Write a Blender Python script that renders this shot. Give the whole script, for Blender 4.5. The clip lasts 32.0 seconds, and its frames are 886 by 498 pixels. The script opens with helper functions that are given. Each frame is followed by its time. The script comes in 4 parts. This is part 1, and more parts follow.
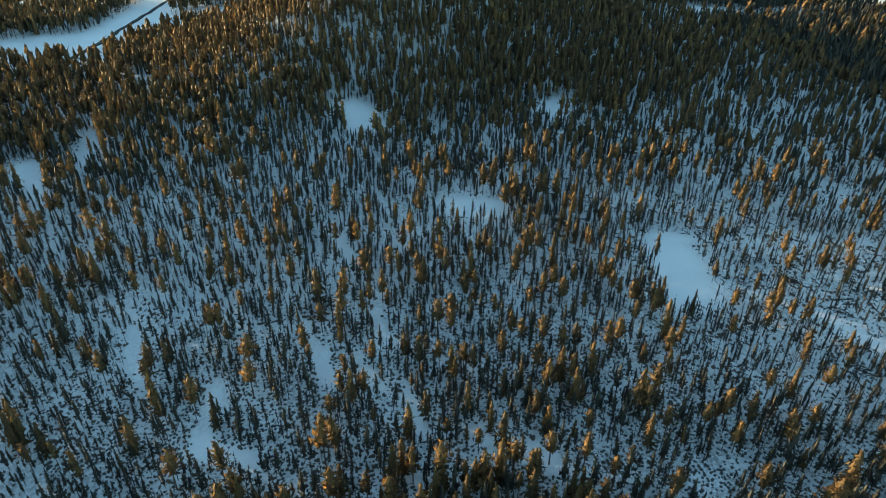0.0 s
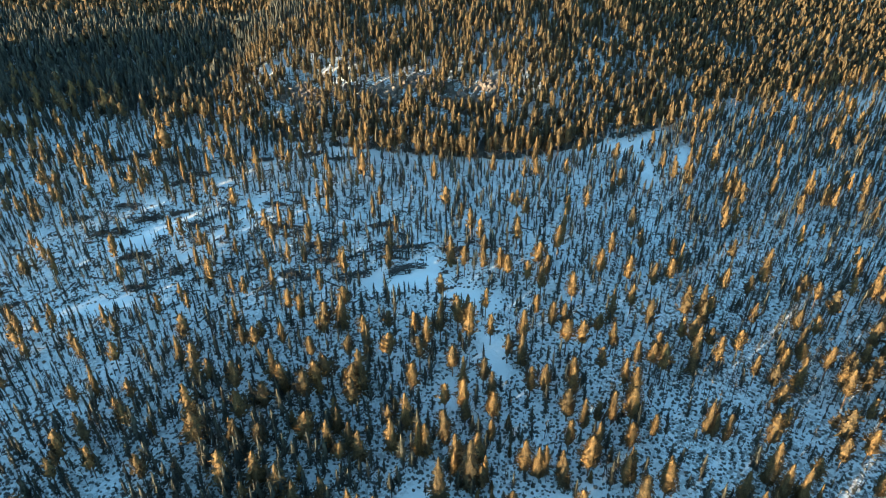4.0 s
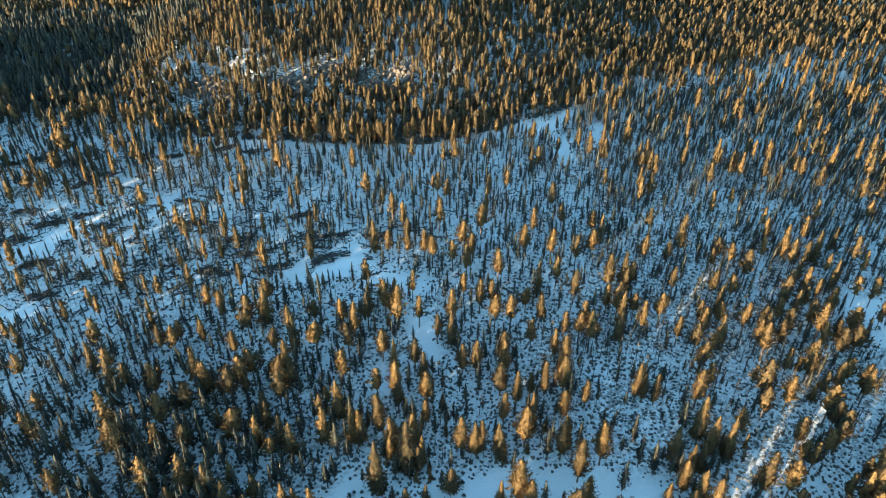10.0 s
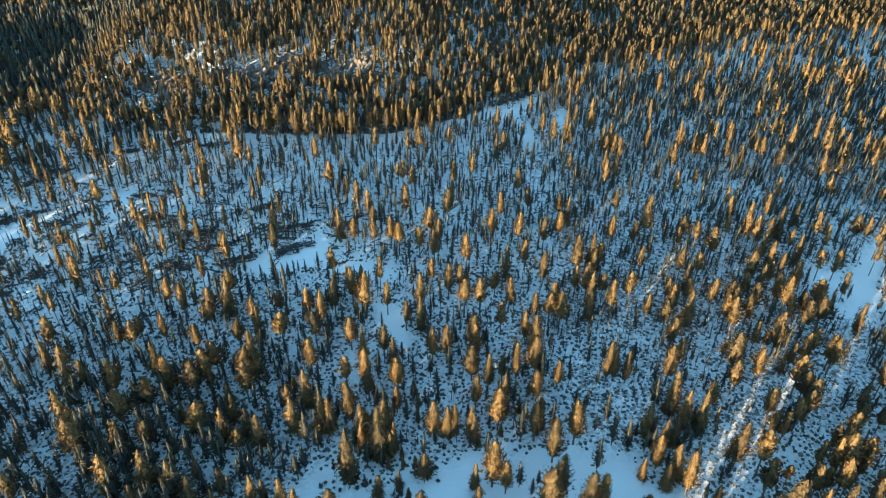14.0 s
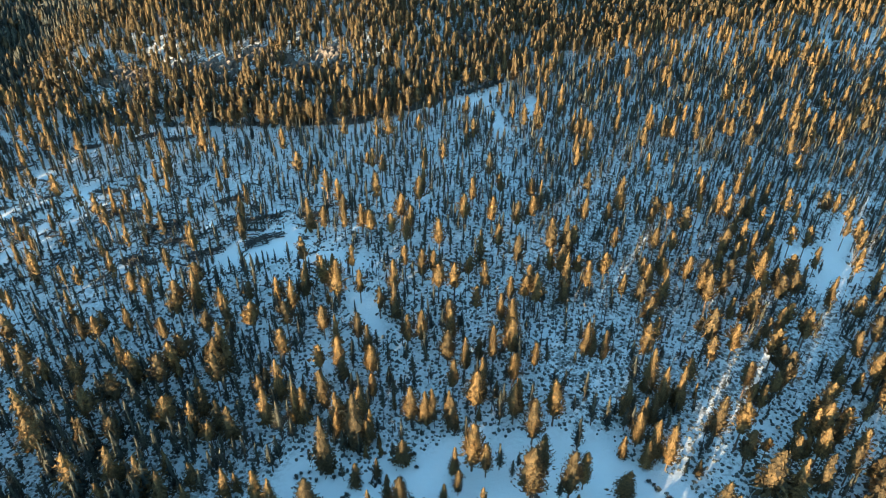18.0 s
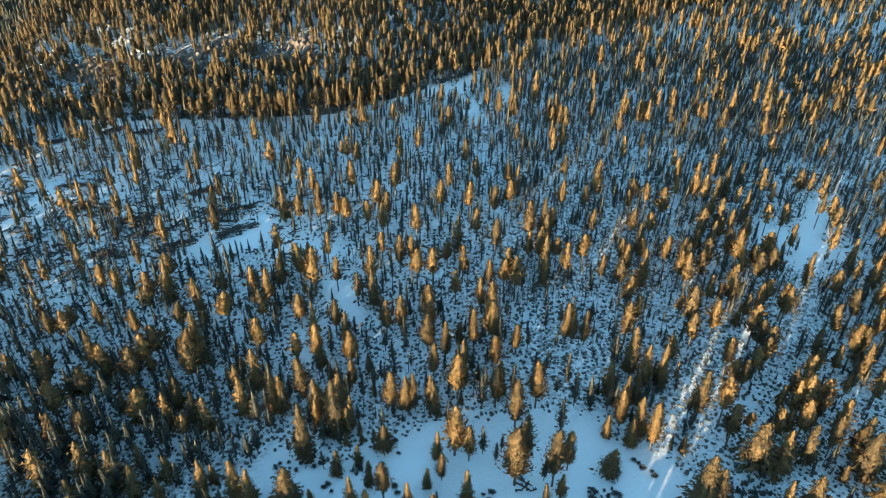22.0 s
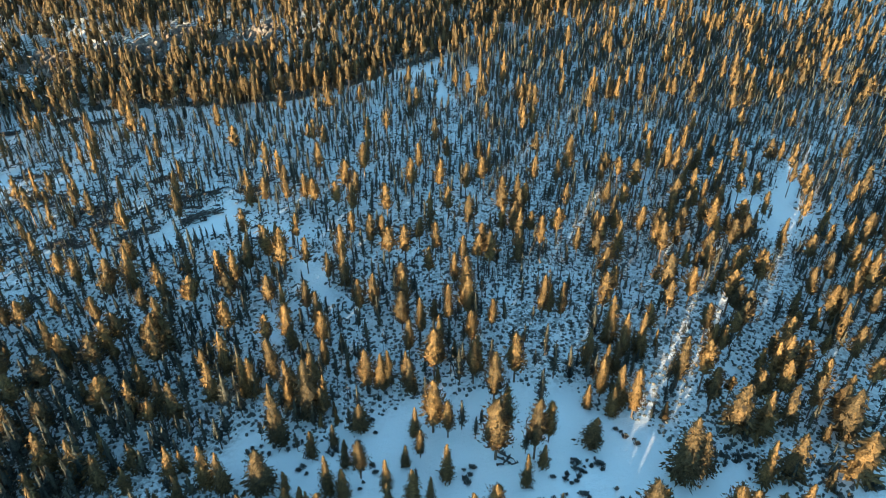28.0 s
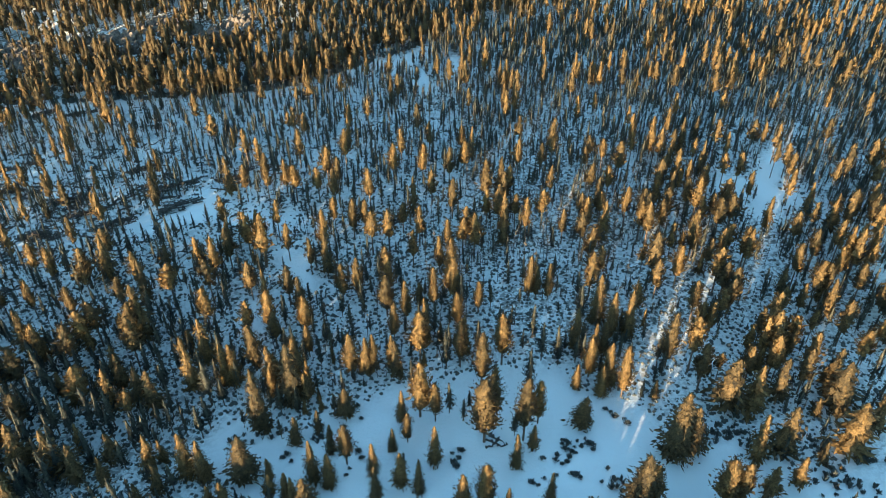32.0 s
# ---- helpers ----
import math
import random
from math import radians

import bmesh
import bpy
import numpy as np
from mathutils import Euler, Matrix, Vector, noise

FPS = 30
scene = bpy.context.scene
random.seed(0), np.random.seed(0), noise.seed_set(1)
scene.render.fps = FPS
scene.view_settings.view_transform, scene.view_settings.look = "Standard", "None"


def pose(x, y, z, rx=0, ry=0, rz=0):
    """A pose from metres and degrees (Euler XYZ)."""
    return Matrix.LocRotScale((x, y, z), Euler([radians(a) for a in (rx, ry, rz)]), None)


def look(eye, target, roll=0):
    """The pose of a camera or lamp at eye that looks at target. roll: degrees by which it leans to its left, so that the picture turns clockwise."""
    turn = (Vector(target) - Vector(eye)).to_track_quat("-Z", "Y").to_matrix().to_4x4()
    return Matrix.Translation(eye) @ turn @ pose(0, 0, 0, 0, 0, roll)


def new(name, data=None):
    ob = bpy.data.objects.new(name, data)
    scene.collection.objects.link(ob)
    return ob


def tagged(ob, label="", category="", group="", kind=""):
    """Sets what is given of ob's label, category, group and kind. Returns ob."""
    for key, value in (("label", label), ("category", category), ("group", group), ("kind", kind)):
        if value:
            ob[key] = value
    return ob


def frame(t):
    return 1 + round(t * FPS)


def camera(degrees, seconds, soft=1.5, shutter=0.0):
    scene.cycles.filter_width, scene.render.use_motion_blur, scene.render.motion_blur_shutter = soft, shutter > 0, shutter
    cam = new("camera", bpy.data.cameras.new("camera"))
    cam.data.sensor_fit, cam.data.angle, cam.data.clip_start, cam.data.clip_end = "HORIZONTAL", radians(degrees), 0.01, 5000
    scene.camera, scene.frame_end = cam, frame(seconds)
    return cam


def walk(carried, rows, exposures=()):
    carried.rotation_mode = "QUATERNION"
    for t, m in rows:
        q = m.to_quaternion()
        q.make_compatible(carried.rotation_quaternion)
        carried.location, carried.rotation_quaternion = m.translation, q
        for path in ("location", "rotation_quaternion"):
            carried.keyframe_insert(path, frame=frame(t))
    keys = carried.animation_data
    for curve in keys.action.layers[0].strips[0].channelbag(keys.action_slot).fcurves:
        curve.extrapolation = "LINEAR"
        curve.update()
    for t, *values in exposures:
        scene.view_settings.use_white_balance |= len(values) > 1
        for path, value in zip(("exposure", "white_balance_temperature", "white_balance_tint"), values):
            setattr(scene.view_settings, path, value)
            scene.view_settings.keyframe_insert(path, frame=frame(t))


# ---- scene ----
# ---------------------------------------------------------------- camera
# seconds, place, turn to the left of north, tilt, lean
PATH = (
    (0.0, 1.81, 1.01, 107.63, 77.036, -33.617, 0.588),
    (0.5, 1.58, 1.06, 107.29, 64.750, -33.476, 0.247),
    (1.0, 1.41, 0.97, 107.53, 52.244, -33.543, -0.036),
    (1.5, 1.24, 0.92, 107.90, 39.403, -33.677, -0.313),
    (2.0, 0.77, 0.82, 108.35, 26.003, -33.920, -0.568),
    (2.5, 0.04, 0.35, 108.51, 15.825, -34.012, -0.477),
    (3.0, -0.13, 0.15, 108.80, 10.786, -34.076, -0.434),
    (3.5, -0.26, 0.11, 108.95, 8.006, -34.121, -0.334),
    (4.0, -0.38, 0.05, 108.83, 6.444, -34.107, -0.225),
    (4.5, 0.01, 0.05, 108.73, 5.500, -34.112, -0.244),
    (6.5, 0.08, 0.04, 107.69, 2.592, -34.200, -0.012),
    (7.5, 0.05, 0.04, 106.80, 1.454, -34.226, 0.096),
    (9.0, 0.11, 0.05, 105.54, -0.001, -34.294, 0.215),
    (10.5, 0.22, 0.04, 104.33, -1.293, -34.358, 0.262),
    (12.0, 0.31, 0.02, 102.96, -2.554, -34.358, 0.316),
    (13.0, 0.28, 0.06, 101.98, -3.331, -34.393, 0.340),
    (14.5, 0.44, 0.10, 100.48, -4.418, -34.403, 0.352),
    (16.5, 0.53, 0.12, 98.60, -5.759, -34.422, 0.299),
    (18.0, 0.45, 0.14, 97.21, -6.737, -34.417, 0.320),
    (19.0, 0.46, 0.15, 96.30, -7.318, -34.444, 0.301),
    (20.5, 0.49, 0.23, 94.90, -8.143, -34.443, 0.260),
    (22.0, 0.49, 0.21, 93.52, -8.941, -34.477, 0.218),
    (23.0, 0.54, 0.29, 92.51, -9.397, -34.488, 0.142),
    (24.5, 0.61, 0.26, 91.19, -10.099, -34.497, 0.049),
    (25.5, 0.67, 0.31, 90.30, -10.532, -34.507, -0.005),
    (27.5, 0.75, 0.28, 88.45, -11.375, -34.542, -0.135),
    (28.5, 0.69, 0.32, 87.53, -11.786, -34.564, -0.174),
    (29.5, 0.77, 0.37, 86.61, -12.180, -34.602, -0.199),
    (31.0, 0.79, 0.40, 85.24, -12.746, -34.630, -0.271),
    (32.0, 0.82, 0.41, 84.28, -13.097, -34.632, -0.328),
)

cam = camera(64.84, 32.0, soft=0.7)
walk(
    cam,
    [(t, pose(x, y, z, 90 + tilt, 0, turn) @ pose(0, 0, 0, 0, 0, lean)) for t, x, y, z, turn, tilt, lean in PATH],
    exposures=[(0.0, 2.12, 6900, -6), (1.0, 2.36, 6300, -8), (2.0, 2.52, 6100, -10), (3.5, 2.58, 5900, -10), (14.0, 2.57, 5930, -10), (23.0, 2.55, 6010, -10), (32.0, 2.52, 6060, -10)],
)

# ---------------------------------------------------------------- light
SUN_UP, SUN_FROM = 5.5, 222.0  # degrees above the horizon; compass bearing, north is +y
world = bpy.data.worlds.new("winter_sky")
scene.world = world
world.use_nodes = True
wn = world.node_tree.nodes
sky = wn.new("ShaderNodeTexSky")
sky.sky_type = "NISHITA"
sky.sun_disc = False
sky.sun_elevation = radians(SUN_UP)
sky.sun_rotation = radians(SUN_FROM)
sky.air_density, sky.dust_density, sky.ozone_density = 1.0, 0.2, 2.0
wn["Background"].inputs["Strength"].default_value = 0.13
world.node_tree.links.new(sky.outputs[0], wn["Background"].inputs["Color"])
to_sun = Vector((math.sin(radians(SUN_FROM)) * math.cos(radians(SUN_UP)),
                 math.cos(radians(SUN_FROM)) * math.cos(radians(SUN_UP)), math.sin(radians(SUN_UP))))
sun = new("sun", bpy.data.lights.new("sun", "SUN"))
sun.data.energy, sun.data.angle, sun.data.color = 4.0, radians(0.5), (1.0, 0.67, 0.42)
sun.matrix_world = look(to_sun * 300, (0, 0, 0))

# ---------------------------------------------------------------- lay of the land
FOOT_X = (-420, -300, -220, -145, -99, -75, -50, -24, -2, 23, 43, 70, 107, 149, 240, 400)
FOOT_Y = (330, 300, 268, 238, 221, 212, 210, 208, 207, 219, 232, 252, 275, 292, 310, 330)


def ease(a, b, v):
    t = np.clip((v - a) / (b - a), 0, 1)
    return t * t * (3 - 2 * t)


def swell(x, y, size, seed):
    """Soft random swell between about -1 and 1."""
    r = np.random.RandomState(seed)
    out = 0.0
    for k in range(7):
        a, ph, f = r.uniform(0, 6.283), r.uniform(0, 6.283), (0.6 + 0.2 * k) * 6.283 / size
        out = out + np.sin(f * (x * np.cos(a) + y * np.sin(a)) + ph)
    return out / 3.2


def past_foot(x, y):
    """How far a place lies up the wooded slope, from the slope's foot."""
    return y - np.interp(x, FOOT_X, FOOT_Y)


def hollow_at(x, y):
    """How deep in the hollow sunk to shade the western foot of the slope."""
    return np.exp(-((y - np.interp(x, (-230, -180, -140, -110), (270, 278, 286, 280))) / 20) ** 2) * ease(-104, -126, x) * ease(-275, -225, x)


def land(x, y):
    x, y = np.asarray(x, float), np.asarray(y, float)
    s = past_foot(x, y)
    bulge = 0.22 + 0.78 * ease(-140, -95, x) * (1 - ease(5, 120, x))
    rise = 0.25 + 0.75 * ease(-140, -95, x) * (1 - ease(150, 420, x))
    flat = ease(30, 90, -x)
    z = 4.0 * ((1 - flat) * ease(70, 150, y) + flat * ease(0, 210, y))
    z = z + bulge * 11.0 * ease(0, 58, s) + rise * 0.09 * np.clip(s - 50, 0, 150)
    # wooded hill added in the west to keep the low sun from the foot of the slope
    across, along = 0.743 * x - 0.669 * y + 305, 0.669 * x + 0.743 * y + 200
    z = z + 36.0 * np.exp(-(across / 92) ** 2 - (along / 50) ** 2)
    z = z - 5.0 * hollow_at(x, y)
    z = z + 1.1 * ease(10, 50, s) * bulge * swell(x, y, 34, 3)
    near = ease(30, 60, np.hypot(x - 20, y - 62))
    return z + 0.35 * swell(x, y, 26, 5) * near + 0.12 * swell(x, y, 7, 9)


# strips and patches of open snow: from, to, half width
OPEN_NEAR = (
    (-12, 75, 0, 66, 6.5), (2, 72, 24, 76, 6), (24, 74, 40, 66, 8), (40, 62, 56, 52, 7), (0, 60, 40, 56, 9), (56, 50, 72, 44, 5),
    (10, 77, 17, 81, 3), (27, 77, 36, 76, 4.5),
    (97, 125, 104, 121, 4.5), (104, 121, 112, 128, 3.0), (112, 128, 120, 137, 2.2), (104, 119, 100, 113, 2.5), (108, 118, 113, 112, 2),
)
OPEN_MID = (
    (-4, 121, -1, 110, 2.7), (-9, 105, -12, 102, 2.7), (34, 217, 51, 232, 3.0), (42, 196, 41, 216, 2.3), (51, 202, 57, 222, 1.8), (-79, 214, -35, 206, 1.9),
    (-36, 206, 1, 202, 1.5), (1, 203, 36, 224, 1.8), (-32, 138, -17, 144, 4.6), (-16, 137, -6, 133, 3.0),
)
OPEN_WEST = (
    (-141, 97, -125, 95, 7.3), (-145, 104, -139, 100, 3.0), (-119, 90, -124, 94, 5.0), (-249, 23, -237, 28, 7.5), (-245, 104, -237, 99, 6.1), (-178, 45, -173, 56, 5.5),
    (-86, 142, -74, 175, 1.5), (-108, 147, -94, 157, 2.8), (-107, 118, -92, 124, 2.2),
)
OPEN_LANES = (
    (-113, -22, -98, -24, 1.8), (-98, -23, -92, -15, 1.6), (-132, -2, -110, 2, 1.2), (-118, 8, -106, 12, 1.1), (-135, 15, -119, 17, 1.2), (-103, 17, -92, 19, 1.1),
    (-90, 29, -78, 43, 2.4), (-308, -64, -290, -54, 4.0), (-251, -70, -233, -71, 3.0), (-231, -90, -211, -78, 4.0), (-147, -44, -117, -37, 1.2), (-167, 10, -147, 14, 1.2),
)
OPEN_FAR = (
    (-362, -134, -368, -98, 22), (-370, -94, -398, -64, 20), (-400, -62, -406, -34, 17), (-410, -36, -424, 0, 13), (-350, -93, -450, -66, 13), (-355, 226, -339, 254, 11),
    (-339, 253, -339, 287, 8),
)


def clear_of(x, y, strips, rough=1.0):
    """Distance outside the nearest strip, negative inside, with an uneven edge."""
    best = np.full(np.shape(x), 1e9)
    for ax, ay, bx, by, half in strips:
        ux, uy = bx - ax, by - ay
        t = np.clip(((x - ax) * ux + (y - ay) * uy) / (ux * ux + uy * uy), 0, 1)
        best = np.minimum(best, np.hypot(x - ax - t * ux, y - ay - t * uy) - half)
    return best + rough * swell(x, y, 9, 21)


OPEN_SLOPE = (
    (-85, 245, -76, 238, 0.8), (-85, 228, -80, 230, 1.0), (-54, 242, -46, 239, 2.2), (-39, 248, -35, 253, 1.6), (-21, 241, -11, 242, 2.6), (-14, 249, -9, 252, 1.2),
    (38, 268, 46, 274, 1.6), (30, 290, 36, 298, 1.4), (-60, 300, -54, 304, 1.4), (90, 300, 96, 310, 1.4),
)
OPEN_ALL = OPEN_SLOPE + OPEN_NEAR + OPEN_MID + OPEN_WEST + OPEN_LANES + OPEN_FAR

# ---------------------------------------------------------------- materials


def material(name, rough=0.8):
    m = bpy.data.materials.new(name)
    m.use_nodes = True
    n = m.node_tree.nodes
    n["Principled BSDF"].inputs["Roughness"].default_value = rough
    n["Principled BSDF"].inputs["Specular IOR Level"].default_value = 0.25
    return m, n, m.node_tree.links, n["Principled BSDF"]


def add_noise(n, links, scale, detail=4.0, rough=0.6, coords=None):
    t = n.new("ShaderNodeTexNoise")
    t.inputs["Scale"].default_value, t.inputs["Detail"].default_value, t.inputs["Roughness"].default_value = scale, detail, rough
    if coords is not None:
        links.new(coords, t.inputs["Vector"])
    return t.outputs["Fac"]


def add_ramp(n, links, fac, stops):
    r = n.new("ShaderNodeValToRGB")
    e = r.color_ramp.elements
    e[0].position, e[0].color = stops[0][0], (*stops[0][1], 1)
    e[1].position, e[1].color = stops[-1][0], (*stops[-1][1], 1)
    for p, c in stops[1:-1]:
        e.new(p).color = (*c, 1)
    links.new(fac, r.inputs["Fac"])
    return r.outputs["Color"]


def add_mix(n, links, fac, a, b, blend="MIX"):
    m = n.new("ShaderNodeMix")
    m.data_type, m.blend_type = "RGBA", blend
    for socket, v in ((m.inputs["Factor"], fac), (m.inputs["A"], a), (m.inputs["B"], b)):
        if isinstance(v, (int, float)):
            socket.default_value = v
        elif isinstance(v, tuple):
            socket.default_value = (*v, 1)
        else:
            links.new(v, socket)
    return m.outputs["Result"]


def add_bump(n, links, height, strength, distance, bsdf):
    b = n.new("ShaderNodeBump")
    b.inputs["Strength"].default_value, b.inputs["Distance"].default_value = strength, distance
    links.new(height, b.inputs["Height"])
    links.new(b.outputs["Normal"], bsdf.inputs["Normal"])


def make_snow():
    m, n, links, bsdf = material("snow", 0.65)
    where = n.new("ShaderNodeNewGeometry").outputs["Position"]
    broad = add_noise(n, links, 0.05, 3, 0.5, where)
    fine = add_noise(n, links, 1.1, 5, 0.7, where)
    base = add_ramp(n, links, broad, ((0.3, (0.76, 0.78, 0.80)), (0.7, (0.86, 0.87, 0.88))))
    # needle litter, twigs and grass tips that stick out of the snow
    litter = add_ramp(n, links, fine, ((0.47, (0, 0, 0)), (0.55, (1, 1, 1))))
    patchy = add_ramp(n, links, add_noise(n, links, 0.11, 4, 0.6, where), ((0.36, (0.15, 0.15, 0.15)), (0.60, (0.85, 0.85, 0.85))))
    worn = n.new("ShaderNodeAttribute")
    worn.attribute_name = "litter"
    amount = add_mix(n, links, 1.0, litter, patchy, "MULTIPLY")
    amount = add_mix(n, links, 1.0, amount, worn.outputs["Color"], "MULTIPLY")
    links.new(add_mix(n, links, amount, base, (0.11, 0.10, 0.085)), bsdf.inputs["Base Color"])
    add_bump(n, links, add_noise(n, links, 0.7, 6, 0.65, where), 0.5, 0.5, bsdf)
    return m


def make_needles(name, per_object, low, high):
    m, n, links, bsdf = material(name, 0.7)
    if per_object:
        tone = n.new("ShaderNodeObjectInfo").outputs["Random"]
    else:
        a = n.new("ShaderNodeAttribute")
        a.attribute_name = "tone"
        tone = a.outputs["Fac"]
    # dark cold end paints shade on young trees, upper end the sun's gold
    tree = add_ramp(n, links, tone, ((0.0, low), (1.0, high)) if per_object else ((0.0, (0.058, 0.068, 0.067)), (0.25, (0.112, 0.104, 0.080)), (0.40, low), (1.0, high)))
    tuft = n.new("ShaderNodeNewGeometry").outputs["Random Per Island"]
    shade = add_ramp(n, links, tuft, ((0.0, (0.66, 0.70, 0.74)), (1.0, (1.28, 1.24, 1.16))))
    col = add_mix(n, links, 1.0, tree, shade, "MULTIPLY")
    where = n.new("ShaderNodeNewGeometry").outputs["Position"]
    # shade in the gaps between tufts, put into the colour as noise
    tuft_gaps = add_ramp(n, links, add_noise(n, links, 2.6, 4, 0.8, where), ((0.38, (0.40, 0.41, 0.44)), (0.62, (1.42, 1.38, 1.30))))
    col = add_mix(n, links, 1.0, col, tuft_gaps, "MULTIPLY")
    links.new(col, bsdf.inputs["Base Color"])
    # needles stand out from the bough on every side: the crown is shaded by the way that its boughs point
    lie = n.new("ShaderNodeAttribute")
    lie.attribute_name = "lie"
    turn = n.new("ShaderNodeVectorTransform")
    turn.vector_type, turn.convert_from, turn.convert_to = "NORMAL", "OBJECT", "WORLD"
    links.new(lie.outputs["Vector"], turn.inputs["Vector"])
    b = n.new("ShaderNodeBump")
    b.inputs["Strength"].default_value, b.inputs["Distance"].default_value = 0.7, 0.25
    links.new(add_noise(n, links, 3.5, 4, 0.7, where), b.inputs["Height"])
    links.new(turn.outputs["Vector"], b.inputs["Normal"])
    links.new(b.outputs["Normal"], bsdf.inputs["Normal"])
    # some light passes through the thin sprays
    thin = n.new("ShaderNodeBsdfTranslucent")
    links.new(col, thin.inputs["Color"])
    links.new(b.outputs["Normal"], thin.inputs["Normal"])
    both = n.new("ShaderNodeMixShader")
    both.inputs["Fac"].default_value = 0.22
    links.new(bsdf.outputs[0], both.inputs[1])
    links.new(thin.outputs[0], both.inputs[2])
    links.new(both.outputs[0], n["Material Output"].inputs["Surface"])
    return m


def make_speckled(name, stops, scale, rough=0.85, bump=0.4):
    m, n, links, bsdf = material(name, rough)
    where = n.new("ShaderNodeNewGeometry").outputs["Position"]
    col = add_ramp(n, links, add_noise(n, links, scale, 5, 0.7, where), stops)
    wide = add_ramp(n, links, add_noise(n, links, scale * 0.13, 3, 0.6, where), ((0.3, (0.75, 0.75, 0.75)), (0.7, (1.2, 1.2, 1.2))))
    links.new(add_mix(n, links, 1.0, col, wide, "MULTIPLY"), bsdf.inputs["Base Color"])
    add_bump(n, links, add_noise(n, links, scale * 2.5, 4, 0.6, where), bump, 0.05, bsdf)
    return m


SNOW = make_snow()
# sun's gold is put into tall trees' needles, shade's cold dark into young ones
SUNLIT_LOW, SUNLIT_HIGH = (0.098, 0.073, 0.040), (0.226, 0.145, 0.062)
NEEDLES = make_needles("sunlit_needles", True, SUNLIT_LOW, SUNLIT_HIGH)
NEEDLES_FAR = make_needles("forest_needles", False, SUNLIT_LOW, SUNLIT_HIGH)
NEEDLES_SHADED = make_needles("shaded_young_needles", True, (0.058, 0.068, 0.067), (0.112, 0.106, 0.082))
BARK = make_speckled("bark", ((0.35, (0.07, 0.05, 0.04)), (0.65, (0.22, 0.16, 0.12))), 6.0)
TWIGS = make_speckled("shrub_twigs", ((0.35, (0.060, 0.070, 0.074)), (0.65, (0.165, 0.165, 0.150))), 5.0)
BRUSH = make_speckled("bare_brush", ((0.35, (0.09, 0.07, 0.06)), (0.65, (0.23, 0.18, 0.14))), 5.0)
DEAD_WOOD = make_speckled("dead_wood", ((0.35, (0.035, 0.034, 0.035)), (0.65, (0.12, 0.108, 0.10))), 4.0)
POLE_BARK = make_speckled("dead_pole_bark", ((0.35, (0.034, 0.033, 0.034)), (0.65, (0.085, 0.076, 0.070))), 5.0)

def dust_with_snow(m):
    n, links = m.node_tree.nodes, m.node_tree.links
    bsdf = n["Principled BSDF"]
    stone = bsdf.inputs["Base Color"].links[0].from_socket
    geo = n.new("ShaderNodeNewGeometry")
    split = n.new("ShaderNodeSeparateXYZ")
    links.new(geo.outputs["Normal"], split.inputs[0])
    patch = add_noise(n, links, 2.2, 4, 0.7, geo.outputs["Position"])
    add = n.new("ShaderNodeMath")
    add.operation = "ADD"
    links.new(split.outputs["Z"], add.inputs[0])
    links.new(patch, add.inputs[1])
    cover = add_ramp(n, links, add.outputs[0], ((0.0, (0, 0, 0)), (0.99, (0, 0, 0)), (1.0, (1, 1, 1))))
    scaled = n.new("ShaderNodeMath")
    scaled.operation = "MULTIPLY"
    links.new(add.outputs[0], scaled.inputs[0])
    scaled.inputs[1].default_value = 0.60
    links.new(scaled.outputs[0], cover.node.inputs["Fac"])
    cover.node.color_ramp.elements[1].position = 0.97
    links.new(add_mix(n, links, cover, stone, (0.82, 0.83, 0.85)), bsdf.inputs["Base Color"])


ROCK = make_speckled("rock", ((0.35, (0.07, 0.058, 0.052)), (0.65, (0.22, 0.18, 0.15))), 1.6, 0.9, 0.8)
dust_with_snow(ROCK)
ASPHALT = make_speckled("wet_asphalt", ((0.35, (0.03, 0.03, 0.032)), (0.65, (0.07, 0.07, 0.07))), 2.0)

# ---------------------------------------------------------------- mesh building


def mesh_from(name, verts, tris, mats, slots=None, tones=None, smooth=False, lies=None):
    """A mesh of triangles from arrays."""
    me = bpy.data.meshes.new(name)
    verts, tris = np.asarray(verts, np.float32), np.asarray(tris, np.int32)
    me.vertices.add(len(verts))
    me.vertices.foreach_set("co", verts.ravel())
    me.loops.add(3 * len(tris))
    me.loops.foreach_set("vertex_index", tris.ravel())
    me.polygons.add(len(tris))
    me.polygons.foreach_set("loop_start", np.arange(0, 3 * len(tris), 3, dtype=np.int32))
    me.polygons.foreach_set("loop_total", np.full(len(tris), 3, np.int32))
    for mat in mats:
        me.materials.append(mat)
    if slots is not None:
        me.polygons.foreach_set("material_index", np.asarray(slots, np.int32))
    me.polygons.foreach_set("use_smooth", np.full(len(tris), smooth))
    if tones is not None:
        a = me.attributes.new("tone", "FLOAT", "POINT")
        a.data.foreach_set("value", np.asarray(tones, np.float32))
    if lies is not None:
        a = me.attributes.new("lie", "FLOAT_VECTOR", "POINT")
        a.data.foreach_set("vector", np.asarray(lies, np.float32).ravel())
    me.update()
    me.validate()
    return me


def tube(points, radii, sides):
    """A tapering tube along points, closed to a tip at its end."""
    v, f = [], []
    for k, (p, r) in enumerate(zip(points, radii)):
        for s in range(sides):
            a = 6.2832 * s / sides
            v.append((p[0] + r * math.cos(a), p[1] + r * math.sin(a), p[2]))
    for k in range(len(points) - 1):
        for s in range(sides):
            a, b = k * sides + s, k * sides + (s + 1) % sides
            f += [(a, b, b + sides), (a, b + sides, a + sides)]
    return np.array(v), np.array(f)


